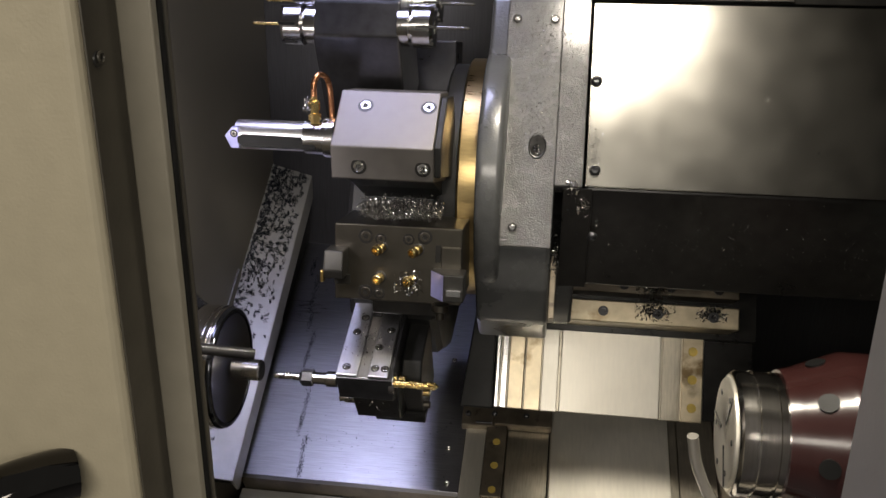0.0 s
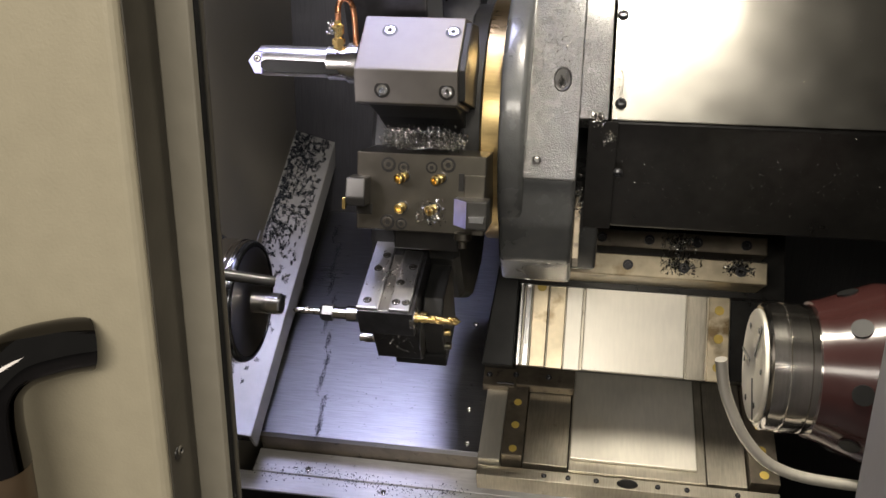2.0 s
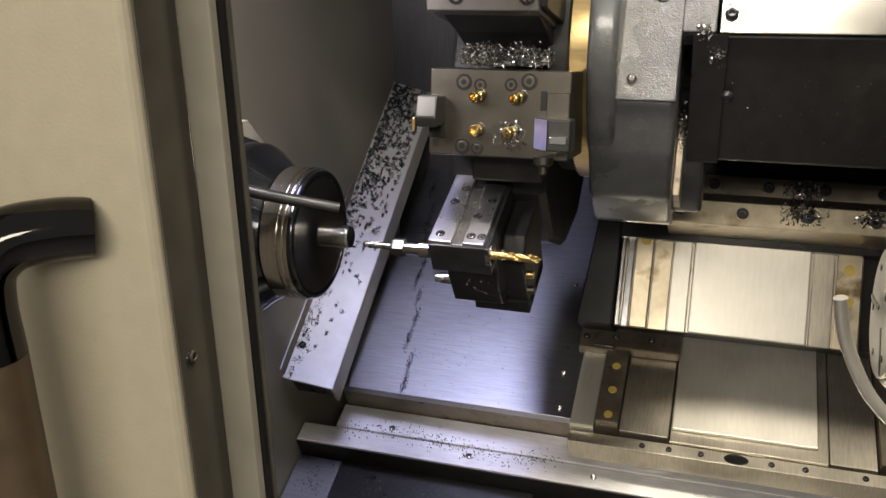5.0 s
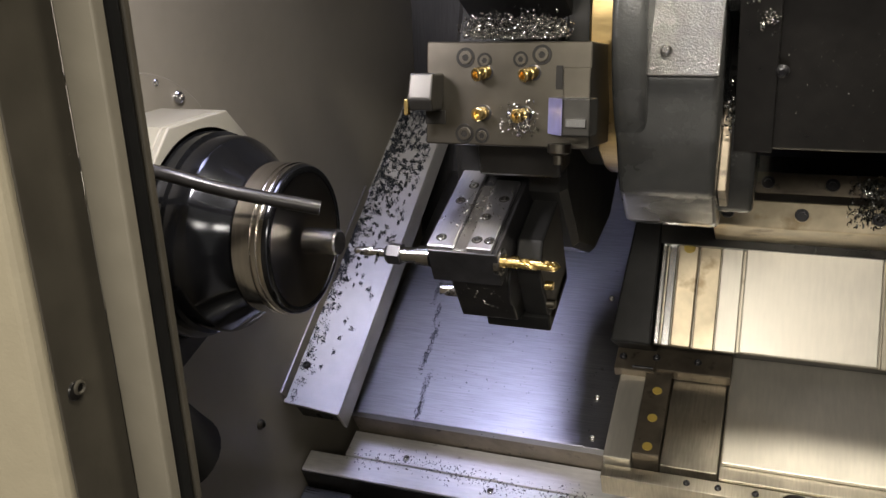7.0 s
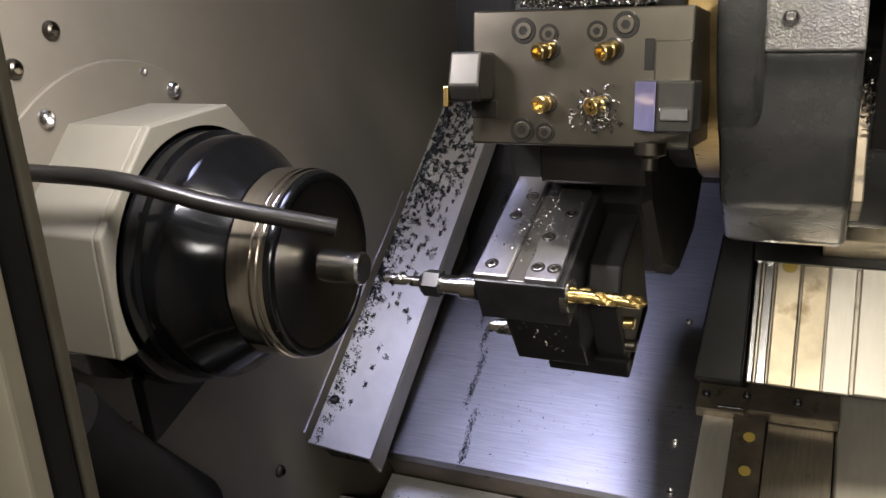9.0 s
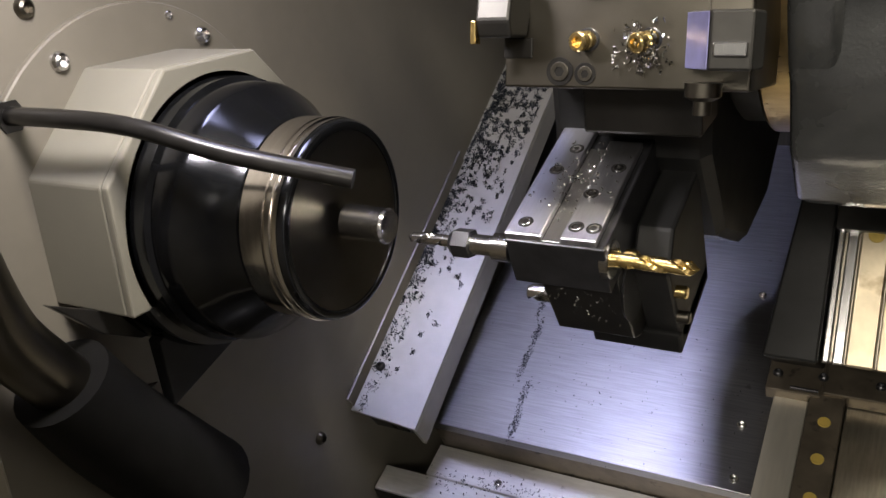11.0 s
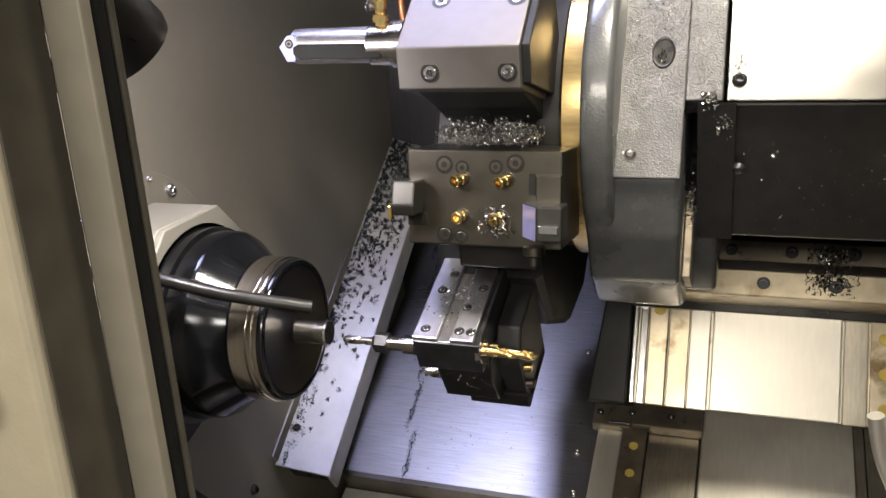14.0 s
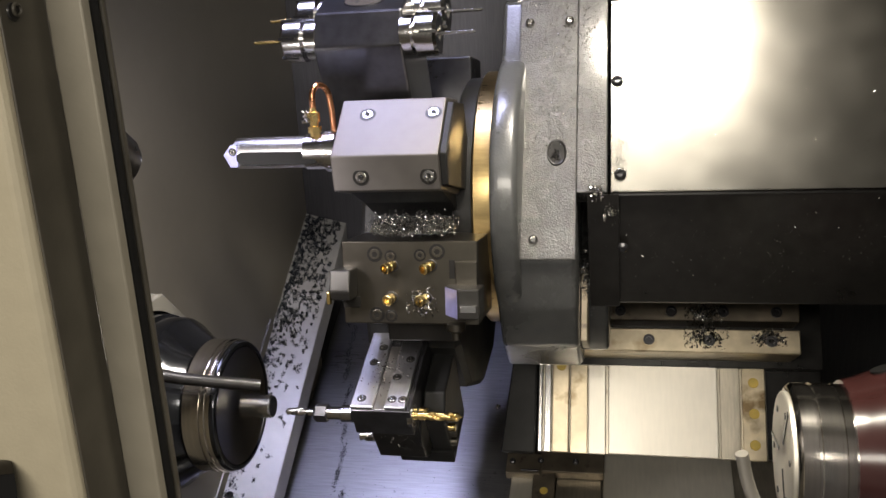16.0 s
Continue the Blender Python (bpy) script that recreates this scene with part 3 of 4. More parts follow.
# ---- turret disc ----
disc = thing("turret_disc", TC, "blackened twelve-sided turret disc with a brass ring", "turret")
part("drum", lathe([(-0.045, 0.0), (-0.045, 0.146), (-0.040, 0.151), (0.041, 0.151), (0.0465, 0.145), (0.0465, 0.0)], Matrix.Translation(TC) @ Euler((radians(-7), 0, 0)).to_matrix().to_4x4(), 12), MATT, disc)
part("ring", lathe([(0.066, 0.08), (0.066, 0.126), (0.068, 0.128), (0.087, 0.128), (0.087, 0.08)], Matrix.Translation((0, 1.166, 1.270)), 96), GOLDRING, disc, "tarnished brass ring", True)


part("collar", lathe([(0.047, 0.08), (0.047, 0.118), (0.050, 0.122), (0.0655, 0.122), (0.0655, 0.08)], Matrix.Translation((0, 1.166, 1.270)), 96), MATT, disc, "black collar", True)

# ---- tool holders ----
def turning_holder(deg):
    m = station(deg)
    h = thing("turning_tool_holder", m @ Vector((0.02, 0, 0.16)), "grey steel turning tool holder with brass coolant nozzles", "tool holder")
    part("block", box(-0.039, 0.080, -0.036, 0.036, 0.150, 0.222, 0.0012, m), TOOLSTEEL, h)
    return h, m


tb, tm = turning_holder(8)
for sx, st, st2 in ((-0.013, 0.024, 0.0046), (0.001, 0.022, 0.0036), (0.027, 0.023, 0.0036), (0.042, 0.026, 0.0046), (-0.013, -0.029, 0.0046), (0.0, -0.030, 0.0036)):
    screw(tm @ Vector((sx + 0.0035, st + 0.001, 0.2224)), tm.to_3x3() @ Vector((0, 0, 1)), st2, tb, "sunk", TOOLSTEEL)


def nozzle(h, m, x, t, r, turn, lean):
    """A slim threaded brass jet, leaning from the face by turn and lean."""
    q = m @ Matrix.Translation((x, t, r)) @ Euler((0, -math.pi / 2, 0)).to_matrix().to_4x4()
    seat = part("nozzle_seat", lathe([(-0.002, 0.0), (-0.002, 0.0056), (0.0006, 0.0056), (0.0010, 0.0050), (0.0010, 0.0)], q, 24), DARKSTEEL, h, "", True)
    part("nozzle", lathe([(-0.003, 0.0), (-0.003, 0.0044), (0.0035, 0.0044), (0.0042, 0.0036), (0.0052, 0.0036), (0.0058, 0.0047), (0.0098, 0.0047), (0.0104, 0.0042), (0.0104, 0.0026), (0.006, 0.0026), (0.006, 0.0)], q @ Euler((0, lean, turn)).to_matrix().to_4x4(), 24), BRASS, seat, "brass coolant nozzle", True)


for nx, nt, nu, nl in ((0.002, 0.014, -0.20, -0.48), (0.036, 0.014, -0.25, -0.52), (0.001, -0.014, -0.10, -0.20), (0.031, -0.014, -0.20, -0.45)):
    nozzle(tb, tm, nx + 0.0035, nt + 0.001, 0.222, nu, nl)
# left tool: square shank head with a gold insert
lhead = part("tool_head", prism([(-0.012, 0.224), (0.014, 0.216), (0.014, 0.242), (-0.004, 0.246), (-0.012, 0.243)], -0.044, -0.026, 0.0015, tm), TOOLGREY, tb, "steel insert tool head")
part("insert", prism([(-0.015, 0.240), (-0.004, 0.242), (-0.004, 0.246), (-0.015, 0.246)], -0.0465, -0.0435, 0.0006, tm), GOLD, lhead, "gold coated insert")
screw(tm @ Vector((-0.037, 0.001, 0.2440)), tm.to_3x3() @ Vector((0, 0.2, 1)), 0.0018, tb, "sunk")
part("pocket", box(-0.0395, -0.024, -0.022, -0.012, 0.2, 0.2226, 0.0006, tm), BLACK, tb)
# right tool: hexagonal violet head
part("tool_shank", box(0.061, 0.0798, -0.002, 0.019, 0.21, 0.2245, 0.001, tm), TOOLSTEEL, tb)
hexm = tm @ basis((0, 0, 0), (0, 1, 0), (0, 0, 1), (1, 0, 0))
rhead = part("tool_head", prism([(0.222, 0.054), (0.231, 0.054), (0.248, 0.067), (0.248, 0.085), (0.222, 0.085)], -0.026, -0.001, 0.0012, hexm), TOOLGREY, tb, "steel grooving head")
part("insert", prism([(0.2310, 0.0536), (0.2315, 0.0532), (0.2488, 0.0664), (0.2483, 0.0668)], -0.0255, -0.0015, 0.0003, hexm), BLUE, rhead, "violet tinted chamfer")
part("adjuster", lathe([(0.0, 0.0), (0.0, 0.008), (0.006, 0.008), (0.008, 0.004), (0.014, 0.004), (0.014, 0.0)], tm @ Matrix.Translation((0.063, -0.0315, 0.236)) @ Euler((0, 0, -math.pi / 2)).to_matrix().to_4x4(), 24), TOOLSTEEL, tb, "", True)
part("slot", box(0.0555, 0.0605, 0.004, 0.020, 0.215, 0.2226, 0.0004, tm), BLACK, tb)
part("clamp", box(0.069, 0.083, -0.020, -0.014, 0.2475, 0.2505, 0.0008, tm), STEEL, rhead)

# boring holder with an indexable drill
m = station(38)
bh = thing("boring_bar_holder", m @ Vector((0.01, 0, 0.17)), "grey steel bar holder gripping a large indexable drill", "tool holder")
world_prof = [(0.974, 1.352), (1.022, 1.392), (1.070, 1.385), (1.09, 1.33), (1.06, 1.30), (0.976, 1.322)]
part("block", prism(world_prof, -0.033, 0.058, 0.0012), LITSTEEL, bh)
part("collar", prism([(y * 0.9 + 0.1026, z * 0.9 + 0.1352) for y, z in world_prof], 0.058, 0.064, 0.001), MATT, bh)
part("foot", prism([(0.985, 1.3215), (1.06, 1.3), (1.12, 1.30), (1.10, 1.26), (1.03, 1.300)], -0.025, 0.055, 0.001), MATT, bh)
lo, up = Vector((0, -1, 0.05)), Vector((0, -0.63, 0.77))
for sx in (-0.008, 0.049):
    screw((sx, 0.9747, 1.334), lo, 0.0047, bh, "sunk")
    screw((sx, 1.0085, 1.3811), up, 0.0047, bh, "sunk")
dm = Matrix.Translation((0, 1.003, 1.352))
drill = thing("indexable_drill", (-0.08, 1.003, 1.352), "bright steel indexable drill with an open flute", "drill")
part("shank", lathe([(-0.034, 0.0), (-0.034, 0.018), (-0.044, 0.018), (-0.045, 0.0155), (-0.062, 0.0155), (-0.062, 0.0)], dm, 40), STEEL, drill, "", True)
bm = lathe([(-0.062, 0.0), (-0.062, 0.0135), (-0.120, 0.0135), (-0.126, 0.0132), (-0.133, 0.0)], dm, 40)
dbody = part("body", bm, SATIN, drill, "", True)
fl = [(-0.050, -0.0055), (-0.056, -0.0062), (-0.118, -0.0058), (-0.1225, -0.002), (-0.1225, 0.003), (-0.118, 0.0056), (-0.060, 0.0050), (-0.052, 0.001)]
fb = prism([(x, z) for x, z in fl], -0.0150, -0.0112, 0.0006)
fb.transform(dm @ Matrix.Translation((0, 0, -0.0025)) @ basis((0, 0, 0), (0, 1, 0), (1, 0, 0), (0, 0, 1)))
# uncut flute: a raised rubber-black plate gives its shade
part("flute", fb, RUBBER, dbody, "dark open flute")
tip = prism([(-0.1215, -0.0100), (-0.1215, 0.0095), (-0.127, 0.0095), (-0.1345, 0.001), (-0.129, -0.0100)], -0.0142, -0.0105, 0.0006)
tip.transform(dm @ basis((0, 0, 0), (0, 1, 0), (1, 0, 0), (0, 0, 1)))
part("insert", tip, BLUE, dbody, "carbide insert")
screw(dm @ Vector((-0.1255, -0.0143, 0.0035)), (0, -1, 0), 0.0024, drill, "sunk")
pipe = thing("coolant_fitting", (-0.04, 0.995, 1.37), "brass coolant fitting with a bent copper pipe", "fitting")
fm = Matrix.Translation((-0.052, 0.997, 1.366)) @ Euler((0, -math.pi / 2, 0)).to_matrix().to_4x4()
part("fitting", lathe([(0, 0), (0, 0.0042), (0.003, 0.0042), (0.003, 0.0058), (0.008, 0.0058), (0.009, 0.0036), (0.012, 0.0036), (0.012, 0.0052), (0.020, 0.0052), (0.021, 0.003), (0.024, 0.003), (0.024, 0)], fm, 6), BRASS, pipe)
part("copper_pipe", tube([(-0.052, 0.997, 1.388), (-0.052, 0.999, 1.402), (-0.048, 1.006, 1.408), (-0.042, 1.012, 1.398), (-0.040, 1.012, 1.36)], 0.0026, 12), COPPER, pipe, "bent copper pipe", True)

# double collet holder
m = station(68)
er = thing("double_collet_holder", m @ Vector((0.0, 0, 0.2)), "dark steel double collet holder with small drills at both ends", "tool holder")
part("block", prism([(-0.040, 0.160), (0.040, 0.160), (0.043, 0.262), (0.022, 0.286), (-0.022, 0.286), (-0.043, 0.262)], -0.076, 0.006, 0.002, m), DARKSTEEL, er)
nuts = {}
for st in (-0.024, 0.024):
    for s, x0 in ((-1, -0.076), (1, 0.006)):
        cm = m @ Matrix.Translation((x0, st, 0.262)) @ Matrix.Diagonal((s, 1, 1, 1))
        nuts[s, st] = part("collet_nut", lathe([(-0.002, 0.0), (-0.002, 0.018), (0.008, 0.018), (0.008, 0.014), (0.012, 0.014), (0.012, 0.0195), (0.028, 0.0195), (0.031, 0.017), (0.031, 0.007), (0.028, 0.007), (0.028, 0)], cm, 40), STEEL, er, "slotted steel collet nut", True)
        part("small_drill", lathe([(0.026, 0.0), (0.026, 0.0017), (0.062, 0.0015), (0.064, 0.0)], cm, 12), GOLD if s < 0 else STEEL, er, "thin drill")
pm = m @ Matrix.Translation((-0.034, 0.0, 0.286)) @ Euler((0, -math.pi / 2, 0)).to_matrix().to_4x4() @ Matrix.Diagonal((1, 0.7, 1.05, 1))
oval = part("plate", lathe([(0.0, 0.0), (0.0, 0.018), (0.001, 0.0175), (0.001, 0.0)], pm, 40), STAINED, er, "oval rating plate")
part("plate_rim", lathe([(0.0, 0.0182), (0.0014, 0.0182), (0.0014, 0.0170), (0.0, 0.0170)], pm, 40, False), STEEL, oval, "bright oval rim")
for st in (-0.024, 0.024):
    for s_, x0 in ((-1, -0.076), (1, 0.006)):
        for i in range(6):
            a = math.pi * i / 3
            part("nut_slot", box(0.016, 0.0315, -0.0012, 0.0012, 0.0172, 0.0198, 0.0, m @ Matrix.Translation((x0, st, 0.262)) @ Matrix.Diagonal((s_, 1, 1, 1)) @ Euler((a, 0, 0)).to_matrix().to_4x4()), BLACK, nuts[s_, st])

# drill holder at the spindle line
m = station(-22)
R0 = 0.245
db = thing("drill_holder", m @ Vector((0.01, 0, 0.2)), "blackened drill holder with a bright screwed clamping plate", "tool holder")
part("block", box(-0.030, 0.0245, -0.020, 0.010, 0.150, R0 + 0.006, 0.001, m), DARKSTEEL, db)
part("lower_block", prism([(-0.020, 0.150), (-0.020, 0.240), (-0.076, 0.230), (-0.084, 0.220), (-0.084, 0.150)], -0.022, 0.0245, 0.001, m), BLACK, db)
part("foot", box(-0.008, 0.046, -0.100, -0.0845, 0.150, 0.216, 0.0015, m), MATT, db)
part("flank", prism([(-0.098, 0.150), (-0.098, 0.205), (-0.090, 0.212), (-0.030, 0.222), (-0.012, 0.205), (-0.012, 0.150)], 0.0250, 0.046, 0.002, m), MATT, db)
part("shoulder", lathe([(0.0248, 0.0), (0.0248, 0.020), (0.0265, 0.021), (0.0267, 0.0)], m @ Matrix.Translation((0, -0.040, 0.222)), 40), DARKSTEEL, db, "", True)
part("groove", box(-0.009, 0.001, 0.0102, 0.0112, 0.170, R0 + 0.005, 0.0004, m), SATIN, db, "bright ground groove")
part("clamp_plate", box(-0.030, -0.0092, 0.0102, 0.0142, 0.150, R0 + 0.005, 0.001, m), CLAMP, db, "bright clamping plate")
part("clamp_plate", box(0.0012, 0.0205, 0.0102, 0.0142, 0.165, R0 + 0.005, 0.001, m), CLAMP, db, "bright clamping plate")
for sx, sr in ((-0.021, 0.240), (0.007, 0.240), (0.0165, 0.240), (-0.020, 0.195), (0.006, 0.213), (0.014, 0.190), (-0.015, 0.175)):
    screw(m @ Vector((sx, 0.0143, sr)), m.to_3x3() @ Vector((0, 1, 0)), 0.0028, db, "sunk")


def twist_drill(name, x0, length, r, parent_m, material, label, s):
    """A two-flute drill along the spindle direction s from x0."""
    bm = bmesh.new()
    seg, steps = 20, 44
    rings = []
    for i in range(steps + 1):
        f = i / steps
        tip = min(1.0, (1 - f) / 0.10)
        tw = f * length / r * 0.75
        ring = []
        for k in range(seg):
            a = 2 * math.pi * k / seg
            g = 1 - 0.45 * max(0.0, math.cos(2 * (a))) ** 2 * (1 if f > 0.22 else 0)
            rr = r * g * tip
            ring.append(bm.verts.new((x0 + s * f * length, rr * math.cos(a + tw), rr * math.sin(a + tw))))
        rings.append(ring)
    for a, b in zip(rings, rings[1:]):
        for i in range(seg):
            j = (i + 1) % seg
            bm.faces.new((a[i], a[j], b[j], b[i]))
    bm.faces.new(rings[0])
    bm.transform(parent_m)
    o = thing(name, parent_m @ Vector((x0, 0, 0)), label, "drill")
    part("flute_body", bm, material, o, "", True)
    return o


ax = m @ Matrix.Translation((0, 0, R0))
d1 = twist_drill("twist_drill", -0.066, 0.0295, 0.0034, ax, STEEL, "bright steel twist drill in a small collet chuck", -1)
part("collet_chuck", lathe([(-0.030, 0.0), (-0.030, 0.0078), (-0.040, 0.0078), (-0.041, 0.0058), (-0.055, 0.0058)], ax, 32), STEEL, d1, "slim steel chuck shank", True)
part("nut", lathe([(-0.054, 0.0058), (-0.054, 0.0085), (-0.064, 0.0085), (-0.067, 0.006), (-0.067, 0.0)], ax, 6), DARKSTEEL, d1, "hexagonal collet nut")
d2 = twist_drill("twist_drill", 0.028, 0.045, 0.0040, ax @ Matrix.Translation((0, 0.001, 0.0)), GOLD, "gold coated twist drill in a knurled collar", 1)
part("knurled_collar", lathe([(0.0247, 0.0), (0.0247, 0.0105), (0.029, 0.0105), (0.0295, 0.0095), (0.0295, 0.0)], ax @ Matrix.Translation((0, 0.001, 0.0)), 40), STEEL, d2, "knurled collar")
for nt, nr in ((-0.014, 0.228), (-0.050, 0.214), (-0.070, 0.214)):
    q = m @ Matrix.Translation((0.0262 if nt > -0.02 else 0.0455, nt, nr))
    part("nozzle", lathe([(0, 0), (0, 0.0038), (0.006, 0.0038), (0.007, 0.0030), (0.007, 0)], q, 20), BRASS if nt > -0.06 else TOOLSTEEL, db, "brass coolant nozzle", True)
low = twist_drill("twist_drill", -0.022, 0.020, 0.0052, m @ Matrix.Translation((0, -0.058, 0.222)), STEEL, "short bright drill in the lower bore", -1)

# holders further round the disc
for deg in (98,):
    m = station(deg)
    o = thing("blank_holder", m @ Vector((0, 0, 0.16)), "blackened tool holder block on the turret disc", "tool holder")
    part("block", box(-0.02, 0.05, -0.03, 0.03, 0.150, 0.205, 0.002, m), DARKSTEEL, o)
m = station(-7)
o = thing("holder_wedge", m @ Vector((0, 0, 0.16)), "blackened clamping wedge between two tool holders", "wedge")
part("block", box(-0.008, 0.055, -0.014, 0.014, 0.150, 0.185, 0.002, m), BLACK, o)

# ---- main spindle ----
SA = Vector((0, 0.960, 1.120))
sm = Matrix.Translation(SA)
flange = solo("spindle_flange", lathe([(-0.2995, 0.0), (-0.2995, 0.128), (-0.2955, 0.128), (-0.2945, 0.127), (-0.2945, 0.0)], sm, 96), WALL, "round grey painted flange on the bulkhead", "flange", True)
oct_house = thing("spindle_housing", SA + Vector((-0.26, 0, 0)), "white painted octagonal spindle nose housing", "housing")
k = 0.0935 / math.cos(math.pi / 8)
corners = [(0.960 + k * math.cos(math.pi / 8 + i * math.pi / 4), 1.120 + k * math.sin(math.pi / 8 + i * math.pi / 4)) for i in (7, 0, 1, 2, 3, 4)]
part("body", prism(corners, -0.2945, -0.232, 0.0015), WHITE, oct_house)
part("front_plate", prism(corners, -0.2319, -0.226, 0.0015), WHITE, oct_house)
part("collar", lathe([(-0.2945, 0.0), (-0.2945, 0.092), (-0.2400, 0.092), (-0.2340, 0.090), (-0.2330, 0.0)], sm, 96), GLOSS, oct_house, "black rounded collar", True)
part("skirt", prism([(0.836, 1.098), (0.872, 1.0795), (0.900, 1.0795), (0.915, 1.048), (0.893, 1.052), (0.868, 1.066)], -0.262, -0.256, 0.0008), BLACK, oct_house, "black drip skirt")
spindle = thing("main_spindle", SA + Vector((-0.18, 0, 0)), "dark steel main spindle nose with a collet and bright stub", "spindle")
part("bore_ring", lathe([(-0.232, 0.088), (-0.2255, 0.088), (-0.2250, 0.086), (-0.2250, 0.080), (-0.232, 0.080)], sm, 96, False), BLACK, spindle, "", True)
part("sleeve", lathe([(-0.226, 0.0), (-0.226, 0.083), (-0.214, 0.083), (-0.212, 0.080), (-0.197, 0.080), (-0.193, 0.078), (-0.180, 0.067), (-0.168, 0.060), (-0.163, 0.0)], sm, 96), GLOSS, spindle, "blackened tapered sleeve", True)
part("nose", lathe([(-0.160, 0.0), (-0.160, 0.058), (-0.1575, 0.0605), (-0.1425, 0.0605), (-0.1420, 0.0590), (-0.1408, 0.0590), (-0.1400, 0.0608), (-0.1372, 0.0608), (-0.1366, 0.0588), (-0.1352, 0.0588), (-0.1346, 0.0602), (-0.1325, 0.0600), (-0.1320, 0.0575), (-0.1340, 0.0300), (-0.134, 0.0)], sm @ Matrix.Translation((-0.008, 0, 0)), 96), NOSE, spindle, "bright steel collet nose", True)
part("rim", lathe([(-0.1322, 0.0596), (-0.1300, 0.0594), (-0.1283, 0.0582), (-0.1275, 0.0560), (-0.1280, 0.0535), (-0.1322, 0.0530)], sm @ Matrix.Translation((-0.008, 0, 0)), 96, False), GLOSS, spindle, "black rounded rim", True)
part("dish", lathe([(-0.1335, 0.0), (-0.1335, 0.012), (-0.132, 0.020), (-0.1305, 0.045), (-0.1290, 0.052), (-0.1290, 0.0535)], sm @ Matrix.Translation((-0.008, 0, 0)), 96, False), TOOLSTEEL, spindle, "dark dished collet face", True)
solo("workpiece", lathe([(-0.134, 0.0), (-0.134, 0.0105), (-0.107, 0.0105), (-0.1055, 0.0095), (-0.1055, 0.0)], sm, 40), STEEL, "turned bright steel bar stub in the collet", "workpiece", True)
bolts = ((0.926, 1.267), (0.892, 1.248), (0.843, 1.11), (1.074, 0.847), (0.912, 0.995))
for i, (by, bz) in enumerate(bolts):
    o = new("wall_bolt", screw_mesh("button").copy())
    o.data.materials[0] = TOOLSTEEL
    o.matrix_basis = facing((-0.2998, by, bz), (1, 0, 0)) @ Matrix.Diagonal((0.0062, 0.0062, 0.0062, 1))
    o.location += Vector((0, 0.011 + (1.22 - bz) * 0.0486, 0.006))
    tagged(o, "domed steel socket bolt in the grey bulkhead wall", "bolt", "wall bolts")
for by, bz in ((0.904, 1.220), (1.022, 1.219)):
    screw((-0.2944, by, bz), (1, 0, 0), 0.0062, flange, "button")
screw((-0.2945, 0.995, 1.236), (1, 0, 0), 0.003, flange, "button")
pipe2 = thing("coolant_pipe", (-0.29, 0.869, 1.199), "dark steel coolant pipe bent towards the collet", "pipe")
part("tube", tube([(-0.296, 0.868, 1.199), (-0.25, 0.866, 1.20), (-0.20, 0.873, 1.196), (-0.15, 0.89, 1.18), (-0.092, 0.915, 1.164)], 0.0052, 16), BLACK, pipe2, "", True)
part("fitting", lathe([(-0.299, 0.0), (-0.299, 0.010), (-0.286, 0.010), (-0.286, 0.0)], Matrix.Translation((0, 0.868, 1.199)), 6), BLACK, pipe2, "black hexagonal fitting")

# ---- sub spindle ----
SB = SA + Vector((0.014, 0, 0))
sb = Matrix.Translation(SB)
sub = thing("sub_spindle", (0.45, 0.96, 1.12), "sub spindle with a steel collet nose and maroon cap", "spindle")
part("nose", lathe([(0.322, 0.0), (0.322, 0.0510), (0.3228, 0.0528), (0.3255, 0.0552), (0.336, 0.0555), (0.3366, 0.0542), (0.3385, 0.0542), (0.339, 0.0560), (0.352, 0.0560), (0.3525, 0.0545), (0.355, 0.0545), (0.3556, 0.0555), (0.362, 0.0555), (0.364, 0.0)], sb, 96), NOSE, sub, "bright steel collet nose", True)
face = part("collet", lathe([(0.3215, 0.0), (0.3195, 0.012), (0.3185, 0.014), (0.3185, 0.0475), (0.3195, 0.0488), (0.3219, 0.0490)], sb, 64, False), PLATE, sub, "slotted steel collet face", True)
cap = part("cap", lathe([(0.362, 0.0), (0.362, 0.0585), (0.372, 0.061), (0.408, 0.0755), (0.414, 0.0775), (0.438, 0.0775), (0.438, 0.0)], sb, 96), MAROON, sub, "maroon enamelled cap", True)
part("ring", lathe([(0.438, 0.0), (0.438, 0.0775), (0.464, 0.0775), (0.464, 0.0)], sb, 96), NOSE, sub, "steel ring", True)
part("ring", lathe([(0.466, 0.0), (0.466, 0.0785), (0.498, 0.0785), (0.499, 0.0)], sb, 96), NOSE, sub, "steel ring", True)
part("body", lathe([(0.499, 0.0), (0.499, 0.079), (0.515, 0.086), (0.90, 0.092), (0.90, 0.0)], sb, 64), GREEN, sub, "dark green painted casting", True)
for i in range(3):
    a = 2.094 * i + 0.4
    part("slot", box(0.3178, 0.3186, -0.0016, 0.0016, 0.012, 0.0475, 0.0, sb @ Euler((a, 0, 0)).to_matrix().to_4x4()), BLACK, face)
for i in range(8):
    a = 2 * math.pi * i / 8 + 0.2
    c = SB + Vector((0.390, -0.0685 * math.cos(a), 0.0685 * math.sin(a)))
    part("spanner_hole", lathe([(-0.004, 0.0), (-0.004, 0.008), (0.0012, 0.0085), (0.0012, 0.0)], facing(c, (-0.37, -math.cos(a), math.sin(a))) @ Euler((0, -math.pi / 2, 0)).to_matrix().to_4x4(), 24), MATT, cap, "dark spanner hole")
